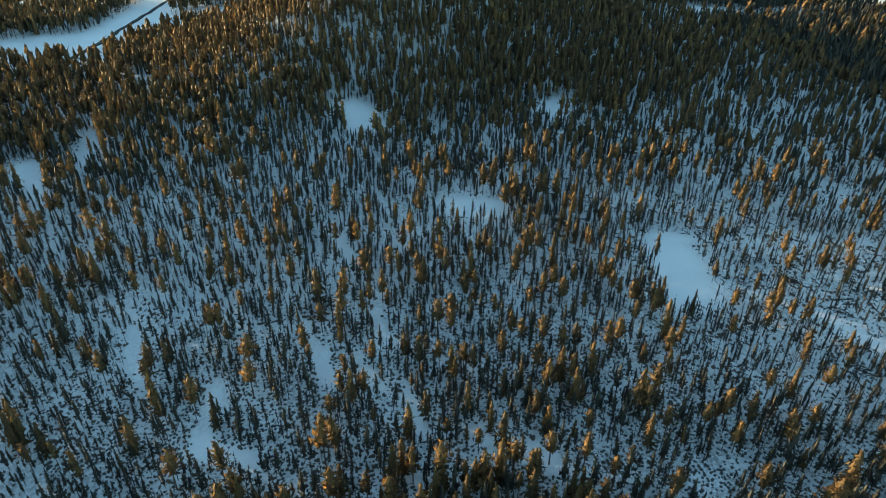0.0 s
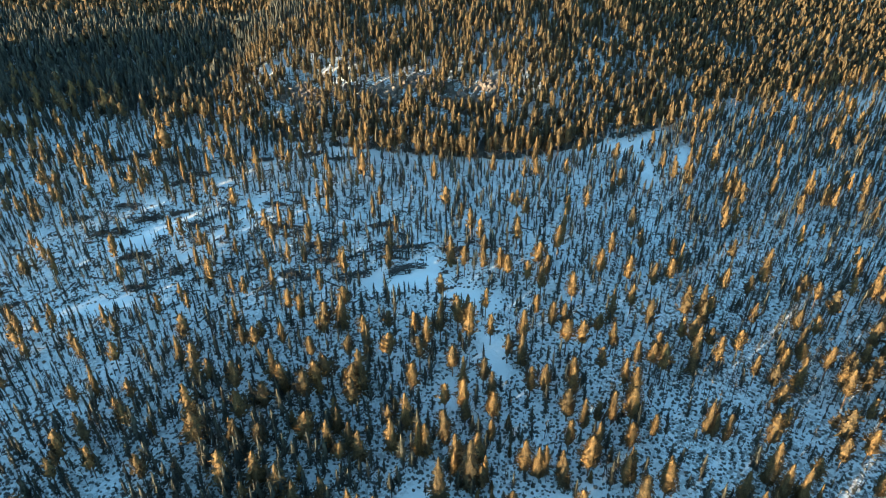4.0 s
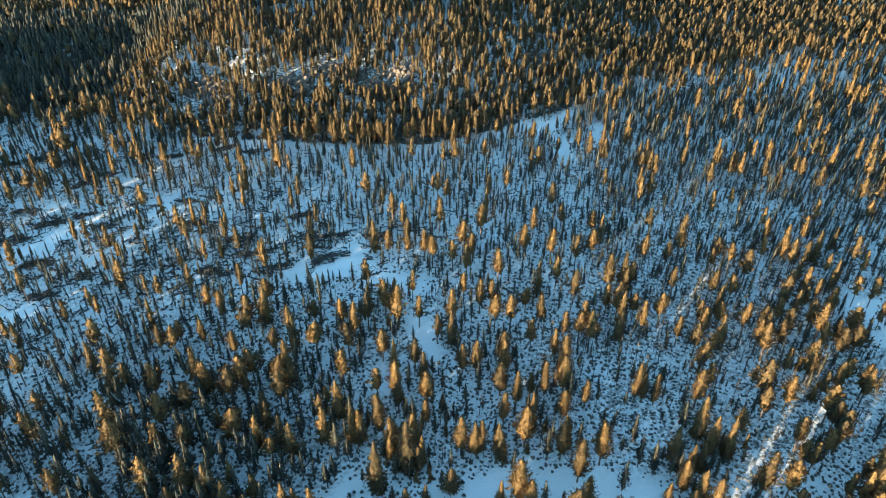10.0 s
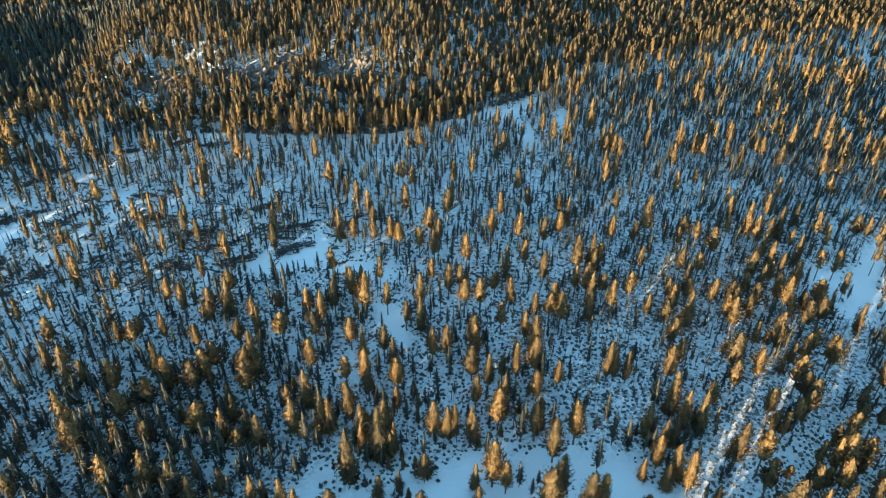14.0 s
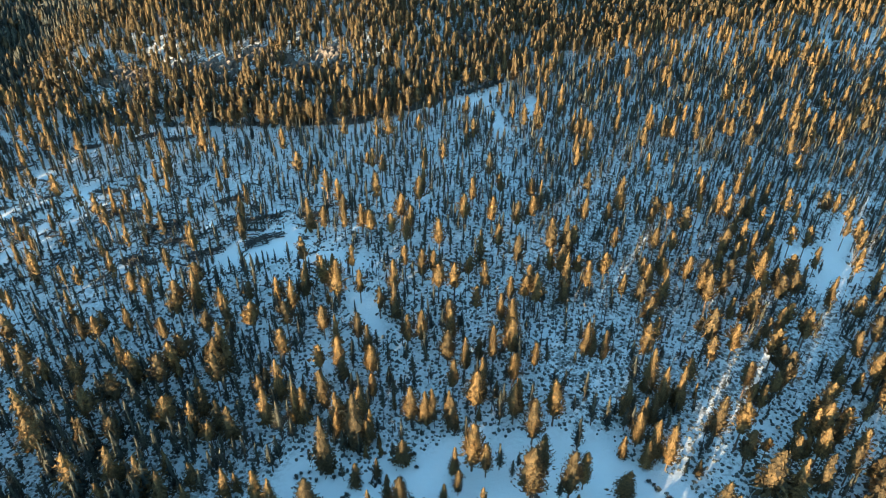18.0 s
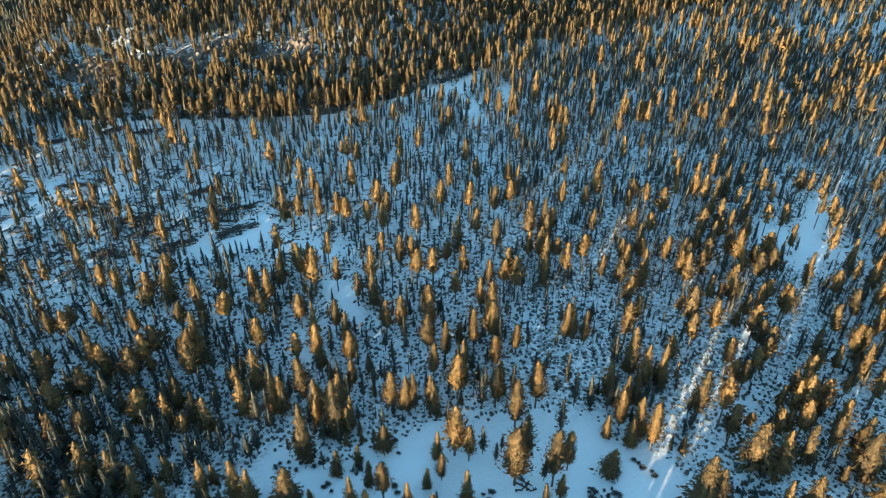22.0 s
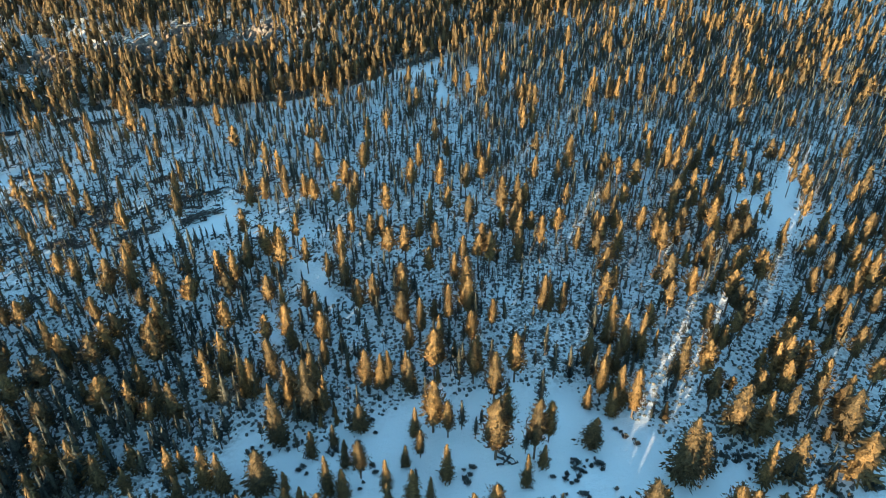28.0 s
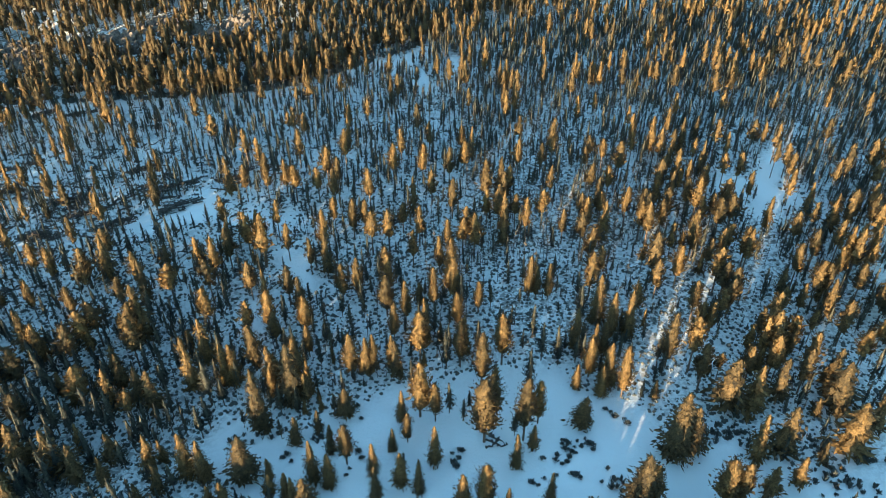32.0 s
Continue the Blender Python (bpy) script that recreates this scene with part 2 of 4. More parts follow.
def crown_reach(kind, u):
    """Half width of the crown, in parts of the tree's height, at u from its foot (0) to its tip (1)."""
    if kind == "pine":
        return 0.188 * np.power(1 - u, 0.42) * (0.55 + 0.45 * ease(0, 0.25, u)) + 0.008
    if kind == "spruce":
        return 0.184 * np.power(1 - u, 0.62) * (0.62 + 0.38 * ease(0, 0.16, u)) + 0.008
    return 0.138 * np.power(1 - u, 0.70) * (0.55 + 0.45 * ease(0, 0.25, u)) + 0.012


CROWN_FOOT = {"pine": 0.38, "spruce": 0.10, "young": 0.18}


def tree_shape(kind, tufts, size, core, sides, seed):
    """A tree one metre high: crown, the way its boughs point, and trunk as arrays."""
    r = np.random.RandomState(seed)
    low = CROWN_FOOT[kind] + r.uniform(-0.07, 0.09) - (0.17 if kind == "pine" and tufts > 900 else 0)
    bend = r.uniform(-0.02, 0.02, 2)
    lumps = [(r.uniform(0, 6.283), r.uniform(0.1, 0.9), r.uniform(0.10, 0.30)) for _ in range(5)]

    def reach(u, a):
        w = crown_reach(kind, u)
        gain = 0.86
        for la, lu, lw in lumps:
            gain = gain + lw * np.exp(-((u - lu) / 0.14) ** 2) * np.cos(a - la)
        return w * np.clip(gain, 0.45, 1.4)

    v, f, lies = [], [], []
    # overlapping ragged skirts of boughs, from the foot of the crown to its tip
    layers, spokes = core
    if kind == "young":
        layers, spokes = max(4, int(layers * 0.75)), max(4, spokes - 1)
    for i in range(layers):
        u0, u1 = i / layers, min(1.0, (i + 1.75) / layers)
        for q in range(spokes):
            a = 6.2832 * (q + 0.5 * (i % 2)) / spokes + r.uniform(-0.25, 0.25)
            wide = 3.1416 / spokes * r.uniform(0.8, 1.25)
            top = low + (1 - low) * u1
            corner = [(bend[0] * u1, bend[1] * u1, top)]
            lies.append((0.7 * math.cos(a), 0.7 * math.sin(a), 0.45))
            for side_a in (a - wide, a + wide):
                uu = np.clip(u0 + r.uniform(-0.35, 0.35) / layers, 0, 0.97)
                lies.append((math.cos(side_a), math.sin(side_a), 0.25 + 0.3 * uu))
                w = (0.56 if kind == "young" and tufts > 20 else 0.70 if tufts > 20 else 0.9) * reach(uu, side_a) * r.uniform(0.78, 1.18)
                corner.append((w * math.cos(side_a) + bend[0] * uu, w * math.sin(side_a) + bend[1] * uu, low + (1 - low) * uu))
            n0 = len(v)
            v += corner
            f.append((n0, n0 + 1, n0 + 2))
    # tufts of needles at the ends of the boughs, facing outwards and up
    share = np.linspace(0.005, 0.985, 200)
    weight = np.cumsum(crown_reach(kind, share) + 0.02)
    us = np.interp((np.arange(tufts) + r.uniform(0, 1, tufts)) / tufts * weight[-1], weight, share)
    if tufts >= 120:
        us = us[r.permutation(tufts)[: tufts // 5]]
    for k in range(tufts):
        # boughs wind up the trunk, each with a handful of tufts along it
        b = k % len(us)
        u = us[b]
        a = b * 2.39996 + 0.35 * math.sin(7.0 * b)
        out = np.array((math.cos(a), math.sin(a), 0.0))
        long = reach(u, a) * (0.96 + 0.17 * math.sin(11.3 * b) + 0.08 * math.sin(3.1 * b))
        along = r.uniform(0.50, 1.04) if tufts >= 120 else r.uniform(0.6, 1.1)
        sag = {"pine": 0.18, "spruce": -0.42, "young": -0.15}[kind]
        mid = out * long * along + np.array((bend[0] * u, bend[1] * u, low + (1 - low) * u + sag * long * along))
        if tufts >= 120:
            mid = mid + r.normal(0, 0.20, 3) * long * np.array((1, 1, 0.7))
        side = np.array((-out[1], out[0], 0.0))
        grow = size * r.uniform(0.7, 1.35) * (1.05 - 0.55 * u)
        # each tuft lies like a loose shingle on the crown
        hang = out * 0.80 + np.array((0, 0, -0.35)) if kind == "spruce" else out * 0.62 + np.array((0, 0, 0.62))
        tip = hang + r.normal(0, 0.42, 3)
        turn = side * 0.85 + r.normal(0, 0.38, 3)
        faced = tuple(out * 0.8 + np.array((0, 0, 0.22 + 0.45 * u)) + r.normal(0, 0.24, 3))
        n0 = len(v)
        if tufts < 120:
            v += [mid - tip * grow * 0.6 + turn * grow * 0.55, mid - tip * grow * 0.6 - turn * grow * 0.55, mid + tip * grow * 1.05]
            lies += [faced] * 3
            f.append((n0, n0 + 1, n0 + 2))
            continue
        lies += [faced] * 4
        v += [mid - tip * grow * 0.70 - turn * grow * 0.15, mid + turn * grow * 0.50 + tip * grow * 0.05, mid + tip * grow * 1.15, mid - turn * grow * 0.50 + tip * grow * 0.05]
        fold = out * 0.22 * grow
        v[n0 + 1], v[n0 + 3] = v[n0 + 1] - fold, v[n0 + 3] - fold
        f += [(n0, n0 + 1, n0 + 2), (n0, n0 + 2, n0 + 3)]
    v = np.array([tuple(p) for p in v])
    spine = [(0, 0, -0.03), (bend[0] * 0.2, bend[1] * 0.2, low + 0.15), (bend[0] * 0.8, bend[1] * 0.8, 0.9)]
    thick = [0.016 if kind != "young" else 0.013, 0.011, 0.003]
    if sides < 4:
        spine, thick = spine[:2], thick[:2]
    tv, tf = tube(spine, thick, sides)
    lies = np.array(lies)
    return v, np.array(f), lies / np.linalg.norm(lies, axis=1)[:, None], tv, tf


# ---------------------------------------------------------------- ground
def stretch(a, b, step, reach):
    fine = np.arange(a, b + step / 2, step)
    far = np.array([60, 160, 340, 700, 1400, 2800, 4500]) * reach
    return np.concatenate([a - far[::-1], fine, b + far])


gx, gy = stretch(-480, 320, 4.0, 1.0), stretch(-190, 470, 4.0, 1.0)
X, Y = np.meshgrid(gx, gy)
Z = land(X, Y)
nx, ny = len(gx), len(gy)
idx = np.arange(nx * ny).reshape(ny, nx)
a, b, c, d = idx[:-1, :-1].ravel(), idx[:-1, 1:].ravel(), idx[1:, 1:].ravel(), idx[1:, :-1].ravel()
ground_mesh = mesh_from("ground", np.stack([X.ravel(), Y.ravel(), Z.ravel()], 1), np.concatenate([np.stack([a, b, c], 1), np.stack([a, c, d], 1)]), [SNOW], smooth=True)
attr = ground_mesh.attributes.new("litter", "FLOAT", "POINT")
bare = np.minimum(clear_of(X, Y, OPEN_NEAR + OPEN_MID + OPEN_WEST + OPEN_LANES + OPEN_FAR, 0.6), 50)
attr.data.foreach_set("value", (ease(-0.5, 2.5, bare) * (0.5 + 0.5 * np.clip(ease(15, 45, X) * ease(70, 90, Y) + np.exp(-(((X + 42) / 27) ** 2 + ((Y - 82) / 28) ** 2)) + ease(-5, 10, past_foot(X, Y)), 0, 1)) + 2.4 * ease(13, 5, clear_of(X, Y, OPEN_SLOPE, 1.0))).ravel().astype(np.float32))
tagged(new("ground", ground_mesh), "snow-covered forest floor with low shrubs poking through", "ground", kind="structure")

# ---------------------------------------------------------------- where the trees stand
def thin_at(x, y):
    return np.exp(-(((x + 74) / 48) ** 2 + ((y - 153) / 27) ** 2)) + 0.8 * np.exp(-(((x + 135) / 36) ** 2 + ((y - 95) / 28) ** 2))


# where streaks of sunlight begin on the snow: place, half width, length
LIGHT_GAPS = ((46.8, 69.4, 0.7, 18), (54.0, 70.2, 0.6, 16), (61.5, 66.7, 0.6, 16), (88.6, 96.1, 0.35, 14), (81.0, 68.2, 0.6, 12), (73.3, 53.7, 0.6, 10), (19.7, 104.1, 0.8, 20))
CELL = 2.35


def windward_of(x, y):
    """The stand of larger trees below the camera's first view."""
    return np.exp(-(((x + 82) / 30) ** 2 + ((y - 34) / 30) ** 2))


rs = np.random.RandomState(7)
cx, cy = np.meshgrid(np.arange(-480, 330, CELL), np.arange(-200, 480, CELL))
tx = (cx + rs.uniform(-0.48, 0.48, cx.shape) * CELL).ravel()
ty = (cy + rs.uniform(-0.48, 0.48, cy.shape) * CELL).ravel()
far = np.hypot(tx, ty)
bearing = np.degrees(np.arctan2(tx, ty))
# beyond the seen fan, trees are added on the sun's side for shade
in_fan = (far < np.where(bearing > -20, 425, 470)) & (((bearing > -118) & (bearing < 52) & (far > 30)) | (far < 85) | ((bearing > -170) & (bearing < 55) & (far < 150)) | ((bearing > -140) & (bearing < -90) & (far < 240)))
slope = past_foot(tx, ty)
wood = swell(tx, ty, 60, 31)
chance = 0.76 + 0.18 * swell(tx, ty, 30, 33) - 0.04 * ease(10, 50, tx) * ease(95, 125, ty) + 0.08 * ease(50, 90, -tx) * ease(130, 90, ty) - 0.14 * windward_of(tx, ty)
chance = np.where(slope > 0, 0.80 + 0.12 * wood, chance)
# young growth stands in clumps
chance = chance + np.where(slope > 0, 0.0, 0.20) * swell(tx, ty, 15, 37)
# thinned stand with felled wood in the western flat
thin = thin_at(tx, ty)
chance = chance - 0.15 * np.clip(thin, 0, 1)
west = np.maximum(ease(-200, -262, tx + 12 * wood), ease(-185, -215, tx) * ease(205, 235, ty))
chance = np.where(west > 0.1, (0.90 + 0.10 * wood) * west + chance * (1 - west), chance)
# open shrubland among the nearest trees, and the dark thicket west of it
near = np.exp(-(((tx - 22) / 46) ** 2 + ((ty - 80) / 20) ** 2))
thicket = np.exp(-(((tx + 42) / 27) ** 2 + ((ty - 82) / 28) ** 2))
windward = windward_of(tx, ty)
chance = chance + 0.12 * thicket + 0.04 * windward
# a belt of denser, older trees added to shade the thinned stand
belt = np.exp(-(((tx + 163) / 24) ** 2 + ((ty - 70) / 20) ** 2)) + np.exp(-(((tx + 125) / 16) ** 2 + ((ty - 78) / 9) ** 2))
chance = np.maximum(chance, 0.92 * np.clip(belt * 1.6, 0, 1))
chance = chance - 0.34 * near * (1 - thicket)
grove = np.exp(-(((tx - 70) / 17) ** 2 + ((ty - 66) / 15) ** 2))
chance = chance - 0.26 * np.exp(-(((tx - 66) / 42) ** 2 + ((ty - 98) / 26) ** 2)) - 0.12 * np.exp(-(((tx - 45) / 30) ** 2 + ((ty - 140) / 25) ** 2)) - 0.28 * np.exp(-(((tx - 38) / 26) ** 2 + ((ty - 120) / 20) ** 2))
chance = np.maximum(chance, 0.40 * grove)
# trees under the camera, mostly unseen, added to shade the clearing
below = (far < 85) & (ty < 48)
# hollow at the slope's western foot: dense dark-needled young growth stands in for shade
hollow = hollow_at(tx, ty)
hollow = np.maximum(hollow, ease(-104, -126, tx - 0.45 * np.clip(ty - 265, 0, 60)) * ease(220, 244, ty + 6 * wood) * (1 - ease(318, 348, ty)))
chance = np.maximum(chance, 0.98 * ease(0.25, 0.5, hollow))
chance = np.where(below, 0.85, chance)
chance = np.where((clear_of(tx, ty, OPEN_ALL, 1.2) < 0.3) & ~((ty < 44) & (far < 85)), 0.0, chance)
keep = in_fan & (rs.uniform(0, 1, tx.shape) < chance)
tx, ty, slope, west, thin, near, far, thicket, below, grove = (q[keep] for q in (tx, ty, slope, west, thin, near, far, thicket, below, grove))
windward, belt, hollow = windward[keep], belt[keep], hollow[keep]
count = len(tx)
pick = rs.uniform(0, 1, count)
tall_share = np.where(slope > -3, 0.74, 0.03 + 0.09 * ease(185, 225, far) + 0.06 * ease(70, 110, -tx) * (1 - thin).clip(0, 1))
tall_share = np.maximum(tall_share, 0.5 * west * (1 - 0.6 * ease(150, 220, ty)))
tall_share = np.where((tx > 40) & (slope > -45), np.maximum(tall_share, 0.10), tall_share)
tall_share = np.where(below, 0.24, tall_share)
# fewer golden pines here, so dark young needles imitate the shade
tall_share = np.where(hollow > 0.35, 0.06, tall_share)
tall_share = tall_share * (1 - 0.75 * np.exp(-(((tx + 135) / 34) ** 2 + ((ty - 208) / 26) ** 2)))
tall_share = np.maximum(tall_share, 0.6 * grove)
tall_share = np.maximum(tall_share, 0.40 * np.exp(-(((tx - 78) / 42) ** 2 + ((ty - 100) / 28) ** 2)))
tall_share = np.maximum(tall_share, 0.22 * belt)
tall = pick < tall_share
high = np.where(tall, rs.normal(9.4, 1.3, count), rs.normal(4.8, 1.5, count) + 2.3 * thicket + 2.4 * windward + 0.7 * near + 2.2 * hollow + 1.3 * np.clip(belt, 0, 1) + 0.8 * below)
high = high - np.where(tall, 0.0, 0.6) * ease(30, 70, tx) * ease(105, 150, ty)  # low growth in the eastern flat
high = np.where(tall & (slope > 0), 0.86 * high, high)
high = np.where(clear_of(tx, ty, OPEN_SLOPE, 0) < 5, 0.62 * high, high)  # stunted trees by the rocks
high = np.clip(high, 2.0, 12.5)
bushy = np.where((thicket > 0.3) | (near > 0.55) | (windward > 0.35), 0.7, 0.14)
# gaps between the older trees, through which the low sun reaches the snow
lane = np.zeros(count, bool)
for x, y, half, long in LIGHT_GAPS:
    ahead, off = (x - tx) * 0.669 + (y - ty) * 0.743, np.abs((x - tx) * 0.743 - (y - ty) * 0.669)
    capped = (ahead > -long) & (ahead < 170) & (off < half + 0.12 * high)
    ray = math.tan(radians(SUN_UP)) * ahead
    # trees sunward of a gap are sized and broadened to shape its light
    lane |= capped & (ahead > 30) & (ahead < 125)
    high = np.where(capped, np.where((ahead > 30) & (ahead < 125), 1.00 * ray, np.minimum(high, np.maximum(ray, 1.2))), high)
# thicket keeps mostly the dark-needled kind, in place of its shade
kinds = np.where(tall | (rs.uniform(0, 1, count) < 0.12 * thicket + 0.25 * near + 0.20 * windward), np.where(rs.uniform(0, 1, count) < bushy, 1, 0), 2)  # 0 pine, 1 spruce, 2 young
kinds = np.where(lane, 1, kinds)
# undergrowth of small conifers between the stands east of the flat
ux, uy = np.meshgrid(np.arange(-40, 190, 2.5), np.arange(92, 250, 2.5))
ux = (ux + rs.uniform(-1.2, 1.2, ux.shape)).ravel()
uy = (uy + rs.uniform(-1.2, 1.2, uy.shape)).ravel()
uk = rs.uniform(0, 1, ux.shape) < (0.12 + 0.34 * ease(25, 55, ux) * ease(100, 120, uy) + 0.25 * ease(-10, 30, ux) * ease(140, 165, uy) + 0.40 * ease(70, 110, ux + 0.5 * (uy - 150))) * ease(92, 112, uy) * (0.8 + 0.4 * swell(ux, uy, 24, 51))
uk &= (past_foot(ux, uy) < -2) & (clear_of(ux, uy, OPEN_ALL, 1.0) > 0.4) & (np.degrees(np.arctan2(ux, uy)) < 52)
ux, uy = ux[uk], uy[uk]
# and in the young forest of the west
vx, vy = np.meshgrid(np.arange(-255, -52, 2.6), np.arange(-110, 125, 2.6))
vx = (vx + rs.uniform(-1.2, 1.2, vx.shape)).ravel()
vy = (vy + rs.uniform(-1.2, 1.2, vy.shape)).ravel()
vk = (rs.uniform(0, 1, vx.shape) < 0.20 * (0.9 + 0.6 * swell(vx, vy, 22, 53)) * ease(45, 75, np.hypot(vx, vy))) & (clear_of(vx, vy, OPEN_ALL, 1.0) > 0.4) & (np.degrees(np.arctan2(vx, vy)) > -118)
ux, uy = np.r_[ux, vx[vk]], np.r_[uy, vy[vk]]
more = np.zeros(len(ux))
tx, ty, slope, near, far = np.r_[tx, ux], np.r_[ty, uy], np.r_[slope, past_foot(ux, uy)], np.r_[near, more], np.r_[far, np.hypot(ux, uy)]
high = np.r_[high, np.clip(rs.normal(3.7, 0.8, len(ux)), 1.8, 5.2)]
kinds = np.r_[kinds, np.full(len(ux), 2)]
KIND = ("pine", "spruce", "young")
# trees that stand out, stand by stand: place and height
BUSHY_WEST = (
    (-43.8, 78.3, 10.1), (-40.8, 91.4, 5.4), (-36.0, 79.7, 6.2), (-33.1, 95.2, 6.2), (-31.8, 72.6, 6.1), (-28.9, 89.3, 6.2),
    (-28.3, 87.4, 7.8), (-25.8, 74.2, 7.5), (-24.2, 69.4, 6.9), (-24.1, 74.8, 5.4), (-20.5, 71.9, 8.7), (-20.5, 88.6, 9.7),
    (-18.1, 70.3, 8.8), (-15.2, 64.4, 6.2), (-15.2, 87.9, 9.8), (-10.0, 77.8, 13.5), (-9.1, 68.2, 4.7), (-7.8, 86.1, 9.4),
    (-6.8, 64.3, 5.9), (-6.0, 63.4, 5.8), (-5.0, 73.8, 6.1), (-4.8, 82.2, 12.6), (-2.9, 66.2, 9.1), (-2.3, 83.5, 7.6),
    (-1.5, 75.1, 5.4), (-0.8, 65.4, 6.9), (0.0, 70.8, 6.3), (5.3, 60.9, 7.9), (5.5, 65.5, 7.0), (7.4, 85.4, 8.6),
    (8.7, 86.1, 8.3), (8.9, 69.0, 5.4), (9.0, 62.7, 7.2), (11.3, 61.1, 7.2), (11.3, 74.4, 7.1),
)
BUSHY_EAST = (
    (14.5, 65.3, 8.5), (16.5, 56.8, 8.1), (22.6, 55.6, 5.0), (25.7, 61.6, 8.0), (28.7, 55.1, 7.0), (29.3, 64.4, 5.6),
    (39.9, 51.2, 12.1), (40.3, 74.8, 5.5), (43.5, 72.4, 6.6), (45.9, 74.5, 9.4), (49.3, 58.5, 14.2), (51.7, 69.7, 4.1),
    (55.3, 46.6, 6.7), (59.3, 49.6, 5.9), (60.7, 55.3, 9.6), (63.5, 49.6, 6.6), (65.0, 55.0, 9.9), (69.3, 52.2, 4.8),
    (69.9, 64.0, 9.8), (74.3, 60.1, 4.4), (81.7, 56.0, 9.8),
)
BROAD_BY_CLEARING = (
    (-12.5, 69.5, 8.5), (-4.1, 61.7, 7.3), (2.9, 77.5, 6.3), (38.4, 67.3, 6.3), (52.1, 59.2, 8.6), (61.5, 64.6, 11.0),
    (74.9, 53.2, 10.2), (78.7, 61.2, 10.3),
)
PINES_BY_CLEARING = (
    (-46.7, 102.1, 6.6), (-32.6, 103.2, 5.8), (2.0, 68.4, 8.2), (11.4, 70.3, 6.2), (14.3, 74.8, 11.6), (16.4, 73.3, 8.2),
    (16.8, 86.7, 10.6), (19.6, 56.1, 9.9), (22.7, 67.7, 13.6), (23.1, 83.8, 10.0), (25.2, 71.7, 11.2), (25.5, 79.1, 11.7),
    (28.5, 66.5, 15.9), (30.1, 82.7, 11.3), (31.8, 69.2, 9.5), (41.8, 51.4, 9.1), (43.4, 76.7, 8.8), (46.8, 71.3, 11.2),
    (50.8, 48.6, 11.0), (53.1, 48.3, 9.6), (57.0, 75.9, 12.1), (59.4, 69.6, 10.4), (60.0, 73.8, 12.4), (65.6, 80.9, 8.8),
    (66.8, 85.2, 9.6), (67.7, 80.7, 8.4), (75.1, 77.2, 8.5), (77.0, 76.8, 11.8), (81.2, 75.5, 7.2), (87.2, 67.2, 9.4),
    (88.8, 73.7, 10.4),
)
YOUNG_IN_CLEARING = (
    (-13.4, 87.4, 6.4), (-12.7, 79.3, 3.8), (-7.1, 75.3, 4.5), (10.0, 66.1, 3.1), (14.1, 80.8, 6.7), (18.9, 74.4, 6.8),
    (20.8, 72.7, 4.7), (20.8, 84.3, 8.8), (22.1, 74.2, 4.7), (27.5, 67.7, 5.9), (33.1, 77.3, 14.0), (37.0, 82.1, 8.7),
    (39.8, 81.9, 7.6),
)
# tall pines of the valley floor, by bearing: place
WEST_STAND = (
    (-120, -3), (-126, 6), (-162, 8), (-130, 12), (-159, 14), (-145, 14), (-112, 12), (-140, 15), (-135, 17),
    (-136, 27), (-121, 24), (-121, 28), (-109, 26), (-141, 35), (-137, 38), (-131, 37), (-107, 31), (-105, 33),
    (-89, 32), (-107, 39), (-115, 44), (-84, 33), (-111, 45), (-96, 46), (-107, 53), (-130, 65), (-79, 41),
    (-108, 57), (-148, 86), (-84, 50), (-78, 47), (-106, 66), (-111, 73), (-135, 90), (-117, 80), (-114, 79),
    (-90, 67), (-100, 75), (-95, 73), (-79, 61), (-102, 79), (-113, 89), (-80, 65), (-124, 101), (-111, 98),
    (-67, 60), (-79, 72), (-115, 107),
)
THINNED_STAND = (
    (-121, 120), (-107, 107), (-74, 76), (-78, 81), (-85, 90), (-103, 113), (-93, 104), (-84, 95), (-64, 75),
    (-75, 88), (-72, 86), (-82, 102), (-103, 142), (-57, 84), (-79, 117), (-61, 91), (-70, 105), (-71, 111),
    (-66, 104), (-64, 101), (-77, 123), (-74, 120), (-91, 149), (-61, 100), (-87, 148), (-55, 98), (-51, 91),
    (-101, 180), (-72, 130), (-81, 146), (-79, 144), (-90, 164), (-90, 171), (-62, 119), (-85, 167), (-94, 184),
    (-65, 127), (-47, 94), (-75, 149), (-55, 110), (-70, 142), (-62, 126), (-75, 153), (-78, 163), (-49, 104),
    (-81, 179), (-71, 158), (-45, 100),
)
NORTHWEST_STAND = (
    (-49, 112), (-56, 128), (-60, 137), (-65, 152), (-77, 180), (-37, 88), (-62, 148), (-40, 98), (-50, 122),
    (-64, 159), (-55, 138), (-76, 196), (-76, 201), (-41, 108), (-59, 155), (-77, 204), (-69, 185), (-52, 141),
    (-53, 148), (-36, 102), (-40, 115), (-45, 130), (-53, 152), (-68, 201), (-56, 171), (-51, 162), (-30, 96),
    (-26, 85), (-38, 125), (-54, 179), (-33, 109), (-42, 140), (-30, 100), (-31, 115), (-30, 112), (-46, 179),
    (-42, 182), (-25, 110), (-37, 168), (-30, 140), (-43, 204), (-31, 148), (-31, 155), (-20, 118), (-18, 103),
    (-18, 109), (-14, 88), (-17, 114),
)
